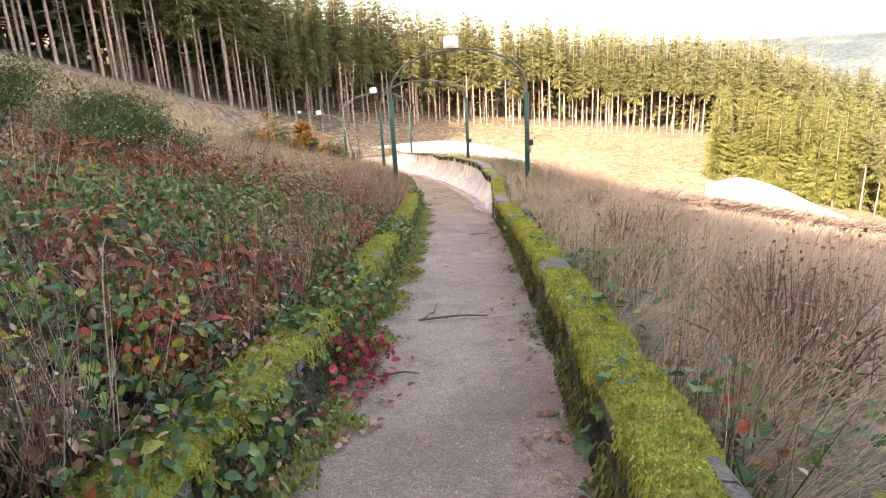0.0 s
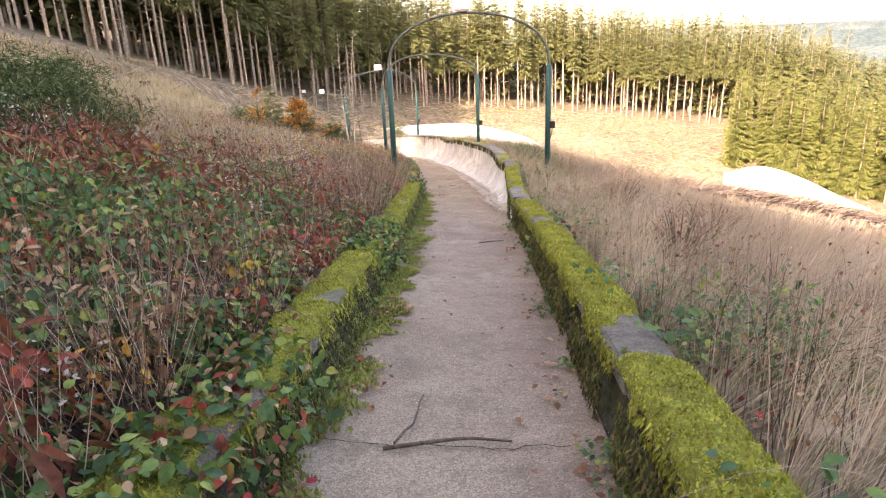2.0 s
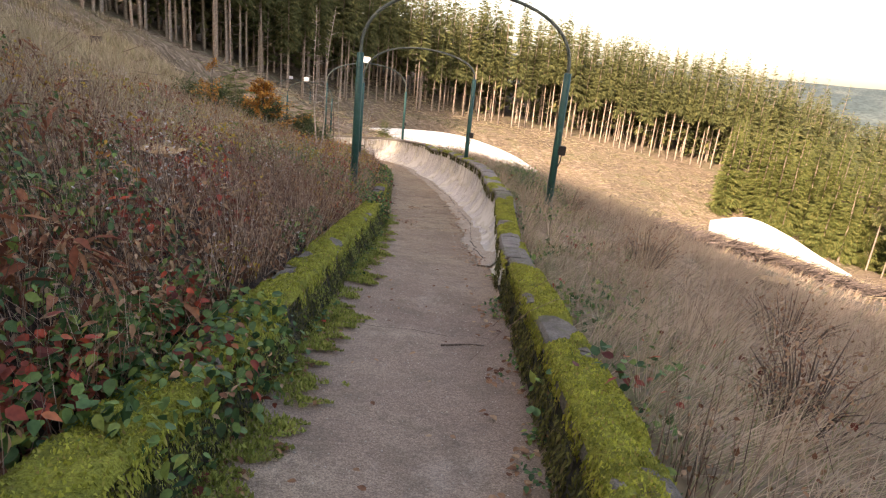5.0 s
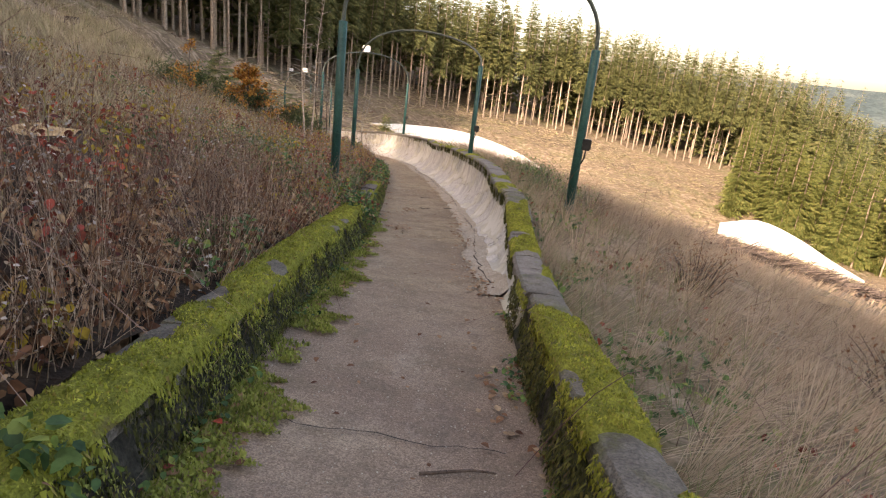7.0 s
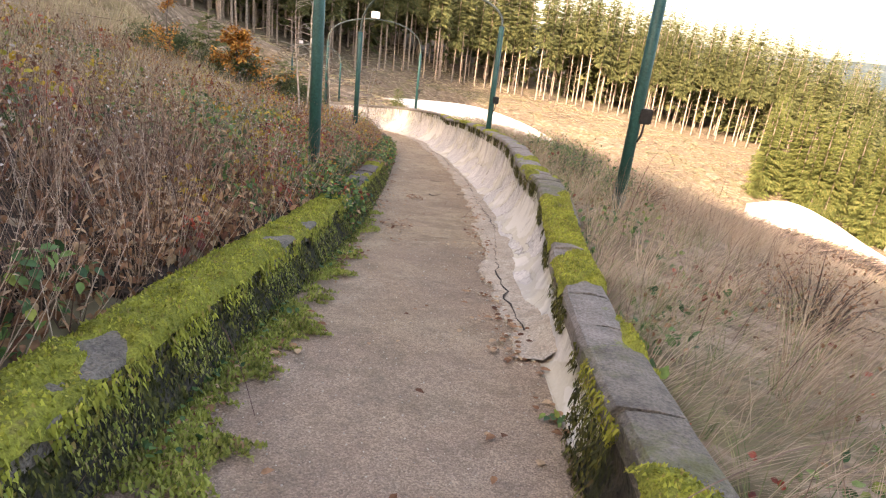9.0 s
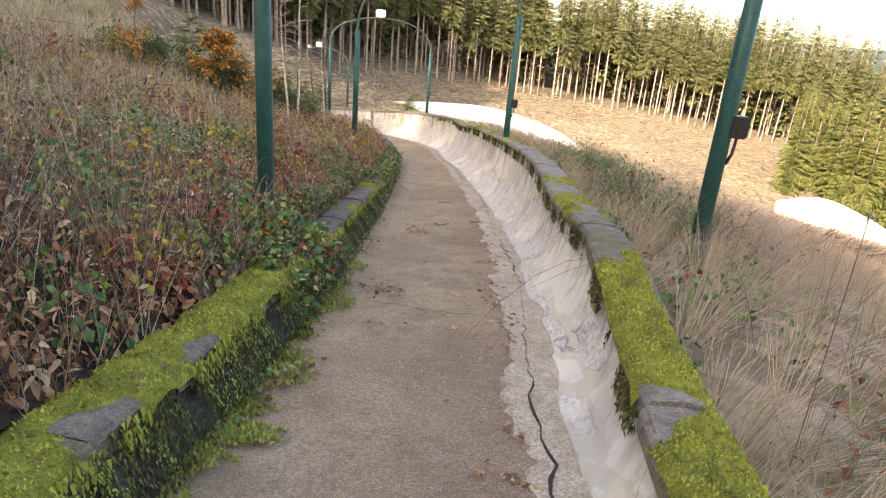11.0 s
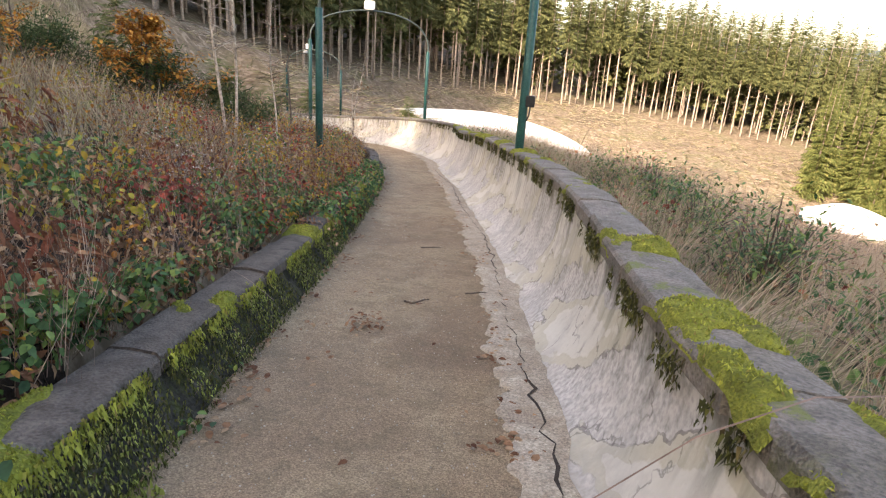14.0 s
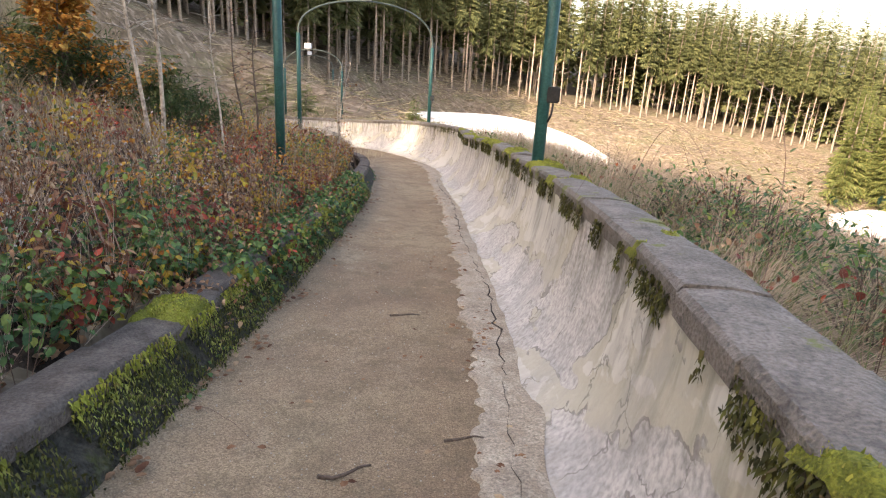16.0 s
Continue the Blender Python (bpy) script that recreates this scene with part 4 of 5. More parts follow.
def plants(name, kind, per, reach, tall, size, material, label, slim=1.0, droop=-0.2, stems=0):
    """Leafy domes round each root of a kind: leaves lie on the outside of the plant and face outwards."""
    r = np.array(roots[kind])
    r = np.repeat(r, np.where(r[:, 2] < 3.5, per, per * 6 // 10), axis=0)
    n = len(r)
    u, a = rng.random(n) ** 0.5, rng.uniform(0, math.tau, n)
    big = r[:, 3] * reach * np.clip(0.7 + r[:, 2] * 0.25, 0.7, 1.15)
    dome = np.sqrt(np.clip(1 - u * u * 0.9, 0, 1)) * (0.72 + 0.5 * lattice(r[:, 0] * 3 + a, r[:, 1] * 3 + u * 2, 41.0))
    xy = r[:, :2] + np.c_[np.cos(a), np.sin(a)] * (u * big)[:, None]
    z = np.concatenate([ground(c[:, 0], c[:, 1]) for c in np.array_split(xy, max(n // 2000, 1))])
    z = z + tall * r[:, 3] * dome * rng.random(n) ** 0.45 * np.clip(0.5 + r[:, 2] * 0.6, 0.45, 1)
    s = rng.uniform(*size, n) * (1 + 0.06 * r[:, 2])
    return tagged(cloud(name, LEAF_V, LEAF_F, np.c_[xy, z], a - math.pi / 2 + rng.normal(0, 0.7, n), rng.normal(droop, 0.45, n) - 0.7 * u * (droop < 0), np.stack([s * slim, s, s], 1), material, roll=rng.normal(0, 0.5, n)), label, "undergrowth", kind="stuff")


def stalks(name, kinds, per, tall, wide, lean, material, label):
    """Thin stems that fan out from each root."""
    r = np.array([q for k in kinds for q in roots[k]])
    r = np.repeat(r, per, axis=0)
    n = len(r)
    a, u = rng.uniform(0, math.tau, n), rng.random(n)
    xy = r[:, :2] + np.c_[np.cos(a), np.sin(a)] * (0.16 * u)[:, None] + rng.normal(0, 0.07, (n, 2))
    z = np.concatenate([ground(c[:, 0], c[:, 1]) for c in np.array_split(xy, max(n // 2000, 1))])
    h, w = rng.uniform(*tall, n) * r[:, 3], wide * (1 + 0.15 * r[:, 2])
    return tagged(cloud(name, STEM_V, STEM_F, np.c_[xy, z], a - math.pi / 2, -u * lean - rng.uniform(0, 0.15, n), np.stack([w, w, h], 1), material), label, "undergrowth", kind="stuff")


plants("bramble_thicket", "bramble", 140, 0.42, 0.62, (0.035, 0.075), GREEN_LEAF, "tangled green bramble leaves beside the wall")
plants("red_undergrowth", "red", 80, 0.34, 0.6, (0.04, 0.085), RED_LEAF, "dark red autumn leaves among brambles")
plants("yellow_undergrowth", "yellow", 48, 0.32, 0.66, (0.04, 0.08), YELLOW_LEAF, "yellow autumn leaves of low shrubs")
plants("orange_undergrowth", "orange", 66, 0.38, 0.58, (0.03, 0.06), ORANGE_LEAF, "orange autumn leaves of low shrubs")
plants("bracken", "fern", 110, 0.5, 0.7, (0.09, 0.2), FERN, "collapsed rust-red bracken on the bank", 0.35)
plants("withered_undergrowth", "withered", 90, 0.42, 0.6, (0.035, 0.085), BROWN_LEAF, "withered brown leaves of dead weeds", 0.6)
plants("weed_leaves", "weed", 42, 0.36, 0.85, (0.02, 0.05), WEED_LEAF, "curled brown leaves on dead stems", 0.5, 0.2)
plants("seed_heads", "seed", 75, 0.34, 0.95, (0.016, 0.034), SEED, "fluffy grey-white seed heads of dead weeds", 0.9, 0.4)
stalks("dead_stems", ("weed", "seed"), 24, (0.45, 1.0), 0.0055, 0.55, STEM, "upright dead brown plant stems")
stalks("thicket_stems", ("bramble", "red", "withered", "yellow", "fern"), 10, (0.3, 0.7), 0.005, 0.8, STEM, "brown stems within the thicket")
leaves("leaf_cover", 20000, -1, 5, BROWN_LEAF, "matted withered leaves under the brambles", (0.05, 0.1), 0.16, 1.5, -9)
tussocks("left_dry_grass", 30000, -1, 10, DRY_GRASS, "dry brown grass on the uphill bank", (0.3, 0.75), 0.006, 0.5, 0.4, (0.0, 0.0), 0.8, floor_at=0.8)
tussocks("pale_tall_grass", 40000, -1, 12, PALE_GRASS, "tall pale yellow grass tussocks", (0.5, 1.0), 0.007, 0.8, 0.4, (0.1, 0.0), 0.9, floor_at=2.2)
tussocks("right_dry_grass", 105000, 1, 7, DRY_GRASS, "tall dry pinkish-brown grass on the downhill side", (0.4, 0.85), 0.0042, 0.42, 0.35, (0.5, -0.12), 1.25)
tussocks("right_green_grass", 15000, 1, 2.2, GREEN_GRASS, "greenish grass at the foot of the outer wall", (0.25, 0.55), 0.005, 0.35, 0.5, (0.3, 0.0), 1.3)
tussocks("right_far_grass", 42000, 1, 30, DRY_GRASS, "dry grass on the lower slope", (0.4, 0.8), 0.011, 0.9, 0.35, (0.5, -0.12), 0.75, floor_at=6)
blades("right_dead_stems", 6000, 1, 6, STEM, "dark dead stems in dry grass", (0.45, 0.9), 0.005, 0.25, 1.1, 0.0, 0.5, 1.0, (STEM_V, STEM_F))
blades("right_weed_stalks", 5000, 1, 3.2, STEM, "tall dead reddish-brown weeds by the outer wall", (0.6, 1.1), 0.0065, 0.2, 1.0, 0.1, 0.9, 4.0, (STEM_V, STEM_F), y1=9)
leaves("right_weed_leaves", 5000, 1, 3.2, BROWN_LEAF, "curled brown leaves on the dead weeds", (0.02, 0.045), 1.0, 1.0, 0.1, 0.9, 4.0, y1=9)
leaves("right_brambles", 9000, 1, 1.3, GREEN_LEAF, "bramble leaves along the outer wall", (0.04, 0.085), 0.36, 1.5, 0.15, 0.7, 2.2)
leaves("right_red_leaves", 2200, 1, 2.2, RED_LEAF, "red bramble leaves outside the wall", (0.04, 0.08), 0.4, 1.3, 0.4, 0.7, 6.2)
leaves("right_brown_leaves", 9000, 1, 4, BROWN_LEAF, "withered leaves in the downhill grass", (0.02, 0.05), 0.5, 1.2, 0.1, 0.6, 3.2)


# moss on the cap stones and hanging from the walls
def moss_on_cap(name, label, edge, out, width, top, y0, y1, cover, seed, tufts):
    """Lumpy moss cushions on cap stones, thicker in the middle and rolling over the edge, with short tufts on them."""
    arc = np.r_[0, np.cumsum(np.linalg.norm(np.diff(edge, axis=0), axis=1))]
    lo, hi = arc[int(np.argmin(np.abs(edge[:, 1] - y0)))], arc[int(np.argmin(np.abs(edge[:, 1] - y1)))]
    ss = np.arange(lo, hi, 0.045)
    e = np.c_[np.interp(ss, arc, edge[:, 0]), np.interp(ss, arc, edge[:, 1])]
    o = np.c_[np.interp(ss, arc, out[:, 0]), np.interp(ss, arc, out[:, 1])]
    z = np.interp(ss, arc, top)
    need = np.interp(e[:, 1], [c[0] for c in cover], [c[1] for c in cover])
    rows, thick = [], []
    vs = np.linspace(-0.055, width + 0.03, 13)
    for v in vs:
        t = np.clip((fbm(ss * 1.5, np.full_like(ss, v * 1.9), seed, 4) - need) / 0.10, 0, 1)
        t = t * (0.55 + 0.7 * fbm(ss * 9, np.full_like(ss, v * 9), seed + 2, 2))
        drop = np.clip((0.0 - v) / 0.055, 0, 1) ** 2 * 0.07 + np.clip((v - width + 0.03) / 0.06, 0, 1) ** 2 * 0.06
        rows.append(p3(e + o * v, z - 0.03 + 0.07 * t - drop + 0.012 * fbm(ss * 22, np.full_like(ss, v * 22), seed + 3, 2)))
        thick.append(t)
    rows, thick = np.stack(rows, 1), np.stack(thick, 1)
    m, n = rows.shape[:2]
    fs = [(i * n + j, i * n + j + 1, (i + 1) * n + j + 1, (i + 1) * n + j) for i in range(m - 1) for j in range(n - 1) if thick[i:i + 2, j:j + 2].max() > 0.08]
    tagged(link(name, rows.reshape(-1, 3), fs, MOSS_MAT), label, "moss", kind="stuff")
    a, b = rng.random(tufts) * (m - 1.001), rng.random(tufts) * (n - 1.001)
    i, j = a.astype(int), b.astype(int)
    f, g = (a - i)[:, None], (b - j)[:, None]
    p = (rows[i, j] * (1 - f) + rows[i + 1, j] * f) * (1 - g) + (rows[i, j + 1] * (1 - f) + rows[i + 1, j + 1] * f) * g
    p = p[thick[i, j] > 0.25] - (0, 0, 0.004)
    k = len(p)
    tagged(cloud(name + "_tufts", BLADE_V, BLADE_F, p, rng.uniform(0, math.tau, k), rng.normal(0, 0.7, k), np.stack([rng.uniform(0.010, 0.02, k), rng.uniform(0.01, 0.026, k), rng.uniform(0.01, 0.026, k)], 1), MOSS), "short moss tufts on the cap stones", "moss", kind="stuff")


moss_on_cap("moss_left_cap", "bright green moss cushions on the low wall", LF, -OUT, 0.28, ZF + HL, -4, 34, ((-4, 0.34), (5, 0.28), (16, 0.28), (19.5, 0.34), (20.6, 0.5), (21.3, 0.62), (23.6, 0.62), (24.4, 0.42), (26, 0.55), (29, 0.42), (34, 0.5)), 51.0, 62000)
moss_on_cap("moss_right_cap", "bright green moss on the cap stones", RIM, OUT, 0.27, ZF + HR, -4, 19.3, ((-4, 0.47), (2, 0.45), (6, 0.40), (10, 0.38), (12, 0.42), (14, 0.47), (15.5, 0.44), (16.6, 0.36), (18.3, 0.36), (19.3, 0.5)), 55.0, 52000)
moss_on_cap("moss_right_bank_cap", "moss patches on the grey cap of the bank", RIM, OUT, 0.35, ZF + HR, 19.3, 42, ((19.3, 0.52), (20.3, 0.62), (26, 0.56), (42, 0.5)), 58.0, 30000)


def hanging(name, n, foot, out, lean_out, hi, lo, y0, y1, label, clump=-0.5, material=None, batter=0.0, size=1.0):
    """Strands that hang on a wall's face, from the height hi down to lo, above the floor."""
    ok = np.where((foot[:, 1] > y0) & (foot[:, 1] < y1))[0][:-1]
    i = ok[(rng.random(n) * len(ok)).astype(int)]
    f = rng.random(n)
    e = foot[i] + (foot[i + 1] - foot[i]) * f[:, None]
    u = rng.random(n) ** 0.8
    top, low = hi[i], lo[i]
    z = ZF[i] + (ZF[i + 1] - ZF[i]) * f + low + (top - low) * u
    keep = wobble(e[:, 0] * 3, e[:, 1] * 3 + z, 0.9) > clump
    xy = e + out[i] * (lean_out + batter * np.interp(e[:, 1], [14, 19], [1.0, 2.1]) * np.clip(1 - (z - ZF[i]) / 0.34, 0, 1) + rng.uniform(0, 0.025, n))[:, None]
    p, q = np.c_[xy, z][keep], out[i][keep]
    m = len(p)
    yaw = np.arctan2(-q[:, 0], q[:, 1]) + rng.normal(0, 0.5, m)
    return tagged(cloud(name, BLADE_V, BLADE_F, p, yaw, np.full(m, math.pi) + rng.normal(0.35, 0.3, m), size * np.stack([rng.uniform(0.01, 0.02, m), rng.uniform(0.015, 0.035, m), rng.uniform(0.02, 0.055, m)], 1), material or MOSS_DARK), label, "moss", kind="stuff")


hanging("moss_left_face", 46000, LF, OUT, 0.02, HL - 0.02, HL * 0 + 0.02, -4, 34, "dark hanging moss on the low wall, face shade in its colour", -0.7, batter=0.10, size=0.85)
hanging("moss_left_patches", 26000, LF, OUT, 0.03, HL - 0.04, HL * 0 + 0.05, 3, 34, "olive moss patches on the low wall's face", -0.08, MOSS_FLOOR, 0.10, 0.62)
hanging("moss_left_fringe", 16000, LF, OUT, 0.04, HL + 0.0, HL - 0.16, -4, 34, "bright moss fringe under the cap", -0.3, MOSS)
hanging("moss_right_fringe", 13000, RIM, -OUT, 0.035, HR + 0.0, HR - 0.17, -4, 14, "bright moss fringe over the outer wall's inner edge", -0.3, MOSS, size=0.9)
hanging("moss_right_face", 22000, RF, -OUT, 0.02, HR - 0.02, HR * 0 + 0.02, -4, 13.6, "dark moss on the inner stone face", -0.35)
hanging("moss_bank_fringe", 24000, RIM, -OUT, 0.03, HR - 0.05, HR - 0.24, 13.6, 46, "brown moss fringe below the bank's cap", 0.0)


# green and litter along the floor's edges
def edge_litter(name, n, side, reach, tv, tf, size, material, label, clump=-9, lift=0.01, y0=-4, y1=40, flat=0.15, k=1.2, shift=0.0, bias=1.6, category="litter"):
    ok = np.where((MID[:, 1] > y0) & (MID[:, 1] < y1))[0][:-1]
    i = ok[(rng.random(n) * len(ok)).astype(int)]
    f = rng.random(n)[:, None]
    foot = LF if side < 0 else RF
    e = foot[i] + (foot[i + 1] - foot[i]) * f
    d = reach * rng.random(n) ** bias
    xy = e + OUT[i] * (-side * d)[:, None]
    z = ZF[i] + (ZF[i + 1] - ZF[i]) * f[:, 0] + 0.03 + lift
    keep = (wobble(xy[:, 0] + shift, xy[:, 1], k) > clump) & (d < reach * (0.6 + 0.3 * wobble(e[:, 0], e[:, 1], 2.3) + 0.2 * wobble(e[:, 1], e[:, 0], 9.0)) + (reach > 1) * 2)
    p = np.c_[xy, z][keep]
    m = len(p)
    return tagged(cloud(name, tv, tf, p, rng.uniform(0, math.tau, m), rng.normal(0, flat, m), rng.uniform(*size, m) if tv is not BLADE_V else np.stack([rng.uniform(0.012, 0.024, m), rng.uniform(*size, m), rng.uniform(*size, m)], 1), material), label, category, kind="stuff")


edge_litter("left_floor_moss", 42000, -1, 0.5, BLADE_V, BLADE_F, (0.02, 0.045), MOSS_FLOOR, "green moss strip along the floor's edge", -0.8, 0.004, y1=20, flat=0.6, bias=1.1, category="moss")
edge_litter("left_floor_moss_mat", 46000, -1, 0.62, BLADE_V, BLADE_F, (0.012, 0.03), MOSS_FLOOR, "bright green moss mat on the floor beside the wall", -0.45, 0.002, y0=6.5, y1=16.5, flat=0.7, bias=0.9, category="moss")
edge_litter("left_floor_weeds", 5000, -1, 0.35, LEAF_V, LEAF_F, (0.025, 0.06), GREEN_LEAF, "small weeds along the wall's foot", 0.0, 0.05, flat=0.6, category="weeds")
edge_litter("right_floor_weeds", 3500, 1, 0.25, LEAF_V, LEAF_F, (0.02, 0.05), GREEN_LEAF, "small weeds at the right wall's foot", 0.1, 0.04, y1=14, flat=0.6, category="weeds")
edge_litter("left_fallen_leaves", 5500, -1, 0.6, LEAF_V, LEAF_F, (0.03, 0.07), BROWN_LEAF, "fallen brown leaves along the floor's edge", -0.1)
edge_litter("right_fallen_leaves", 3000, 1, 0.5, LEAF_V, LEAF_F, (0.03, 0.07), BROWN_LEAF, "fallen brown leaves at the wall's foot", -0.1)
edge_litter("scattered_leaves", 260, -1, 1.9, LEAF_V, LEAF_F, (0.03, 0.06), BROWN_LEAF, "single fallen leaves on the gravel", -9, bias=1.0)
edge_litter("red_fallen_leaves", 500, -1, 0.35, LEAF_V, LEAF_F, (0.04, 0.08), RED_LEAF, "fallen dark red leaves beside the wall", 0.2, 0.03, y1=12, flat=0.4)
STONE_V = [(0, 0, 0.5), (0.5, 0.1, 0.1), (-0.05, 0.5, 0.15), (-0.5, -0.1, 0.1), (0.1, -0.5, 0.1), (0, 0, -0.3)]
STONE_F = [(0, 1, 2), (0, 2, 3), (0, 3, 4), (0, 4, 1), (5, 2, 1), (5, 3, 2), (5, 4, 3), (5, 1, 4)]
RUBBLE = mat("concrete_crumbs", [(0.0, (0.22, 0.19, 0.15)), (0.6, (0.42, 0.38, 0.31)), (1.0, (0.52, 0.47, 0.36))], island=True, bump=0)
edge_litter("concrete_crumbs", 2600, 1, 0.45, STONE_V, STONE_F, (0.008, 0.035), RUBBLE, "crumbled concrete chips at the bank's foot", -0.2, 0, 14, 44)
edge_litter("gravel_grains", 6000, -1, 1.9, STONE_V, STONE_F, (0.006, 0.014), RUBBLE, "loose gravel grains on the floor", -9, 0, -2, 30, bias=1.0)


def cross_joint(y, lo=0.12, hi=0.88, wide=0.0045):
    """An uneven open joint across the floor."""
    i = int(np.argmin(np.abs(MID[:, 1] - y)))
    rows = []
    t = np.array((-OUT[i, 1], OUT[i, 0]))
    for k in np.linspace(lo, hi, 24):
        q = LF[i] + (RF[i] - LF[i]) * k + t * (0.012 * math.sin(k * 19 + y) + 0.008 * rng.normal())
        z = ZF[i] + 0.03 * (2 * k - 1) ** 2 + 0.018
        w = wide * rng.uniform(0.4, 1.3)
        rows.append([(*(q - t * w), z + 0.12 * w), (*(q + t * w), z - 0.12 * w)])
    tagged(strip("floor_joint", rows, CRACK), "dark open joint across the floor", "joint", kind="structure")


for y in (4.9, 11.1, 18.5):
    cross_joint(y)
i0, i1 = int(np.argmin(np.abs(MID[:, 1] - 15))), int(np.argmin(np.abs(MID[:, 1] - 40)))
rows = []
for i in range(i0, i1):
    for f in (0, 0.5):
        e = RF[i] + (RF[i + 1] - RF[i]) * f - OUT[i] * (0.02 + 0.05 * math.sin(i * 0.23) + 0.02 * rng.normal())
        w = rng.uniform(0.003, 0.011) * (0.15 + max(0.0, math.sin(i * 0.31) + 0.4 * math.sin(i * 1.7)))
        z = ZF[i] + (ZF[i + 1] - ZF[i]) * f + 0.05
        rows.append([(*(e - OUT[i] * w), z), (*(e + OUT[i] * w), z + 0.006)])
tagged(strip("bank_crack", rows, CRACK), "long dark crack along the bank's foot", "crack", kind="structure")


# ---- single things ----
def stick(x0, y0, x1, y1, r, bend=0.03):
    def fz(x, y):
        i = int(np.argmin((MID[:, 0] - x) ** 2 + (MID[:, 1] - y) ** 2))
        return ZF[i] + 0.028 + r
    bm = bmesh.new()
    pts = []
    for k in np.linspace(0, 1, 7):
        x, y = x0 + (x1 - x0) * k + bend * math.sin(k * 5), y0 + (y1 - y0) * k + bend * math.sin(k * 3.3)
        pts.append((x, y, fz(x, y)))
    tube(bm, pts, list(np.linspace(r, r * 0.5, 7)), 6)
    part("stick", bm, BROWN_WOOD, None)
    ob = bpy.context.scene.collection.objects[-1]
    tagged(ob, "thin brown dead stick lying on the gravel", "stick", "sticks on the floor")


BROWN_WOOD = mat("dead_wood", [(0.3, (0.06, 0.045, 0.035)), (0.7, (0.17, 0.13, 0.10))], 12, 6, 0.9, 0.5, 60)
stick(-1.55, 23.35, -1.3, 23.55, 0.012)
stick(-0.1, 4.75, 0.6, 4.85, 0.012, 0.05)
stick(-0.05, 4.8, 0.05, 5.4, 0.008)
stick(0.1, 10.9, 0.5, 11.0, 0.01)
stick(-0.3, 3.2, 0.15, 3.3, 0.01, 0.06)
stick(-1.0, 23.9, -0.75, 24.0, 0.009)
stick(-1.9, 26.0, -1.6, 26.1, 0.01)


def stump(x, y, r, h, label):
    root = tagged(new("tree_stump"), label, "stump", "cut stumps")
    z = gz(x, y)
    bm = bmesh.new()
    n = 20
    rad = [r * (1 + 0.12 * math.sin(j * 3.1) + 0.06 * rng.normal()) for j in range(n)]
    rings = [[bm.verts.new((x + math.cos(j * math.tau / n) * rad[j] * s, y + math.sin(j * math.tau / n) * rad[j] * s, z + zz)) for j in range(n)] for s, zz in ((1.5, -0.2), (1.25, 0.08), (1.03, 0.25 * h + 0.1), (1.0, h))]
    for a, b in zip(rings, rings[1:]):
        for j in range(n):
            bm.faces.new((a[j], a[(j + 1) % n], b[(j + 1) % n], b[j]))
    part("bark", bm, BROWN_WOOD, root)
    bm = bmesh.new()
    bm.faces.new([bm.verts.new((x + math.cos(j * math.tau / n) * rad[j] * 0.97, y + math.sin(j * math.tau / n) * rad[j] * 0.97, z + h + 0.004 + 0.02 * math.sin(j))) for j in range(n)])
    part("cut_face", bm, CUT_WOOD, root, "pale sawn wood")


stump(-9.05, 19.05, 0.42, 0.4, "sawn tree stump with pale top in dry grass")
stump(-3.9, 13.6, 0.34, 0.36, "dark weathered stump among withered plants")
stump(7.5, 21.0, 0.35, 0.35, "grey weathered stump in the downhill grass")


def small_tree(name, x, y, height, radius, stems, leaf_n, leaf_mat, bark, label, category, spread=0.9, leaf=(0.04, 0.09), low=0.25):
    """A slim tree or sapling: tapered stems with limbs, and leaves at the limbs."""
    root = tagged(new(name), label, category)
    z = gz(x, y)
    tips = []
    for s in range(stems):
        bm = bmesh.new()
        a, ln = rng.uniform(0, math.tau), rng.uniform(0.03, 0.12) * (stems > 1)
        path = []
        for k in np.linspace(0, 1, 8):
            path.append(Vector((x + math.cos(a) * (0.12 * (stems > 1) + ln * height * k) + 0.05 * math.sin(k * 7 + s), y + math.sin(a) * (0.12 * (stems > 1) + ln * height * k) + 0.05 * math.cos(k * 6 + s), z - 0.1 + height * k * rng.uniform(0.97, 1.0))))
        tube(bm, path, list(np.linspace(radius, radius * 0.2, 8)), 7)
        for b in range(int(height * 7)):
            k = rng.uniform(low, 0.97)
            p = path[int(k * 7)].lerp(path[min(int(k * 7) + 1, 7)], k * 7 % 1)
            t, l = rng.uniform(0, math.tau), spread * (1.05 - k) * rng.uniform(0.5, 1.1) + 0.1
            e = p + Vector((math.cos(t) * l, math.sin(t) * l, rng.uniform(0.05, 0.5) * l))
            tube(bm, [p, p.lerp(e, 0.5) + Vector((0, 0, 0.05 * l)), e], [radius * 0.3, radius * 0.2, radius * 0.08], 4)
            tips.append((p, e))
        part("trunk", bm, bark, root)
    if leaf_n:
        q = [p.lerp(e, rng.uniform(0.25, 1.1)) + Vector(rng.normal(0, 0.06, 3)) for p, e in (tips[int(rng.random() * len(tips))] for _ in range(leaf_n))]
        cloud("crown", LEAF_V, LEAF_F, np.array([tuple(v) for v in q]), rng.uniform(0, math.tau, leaf_n), rng.normal(-0.2, 0.4, leaf_n), rng.uniform(*leaf, leaf_n), leaf_mat, root)


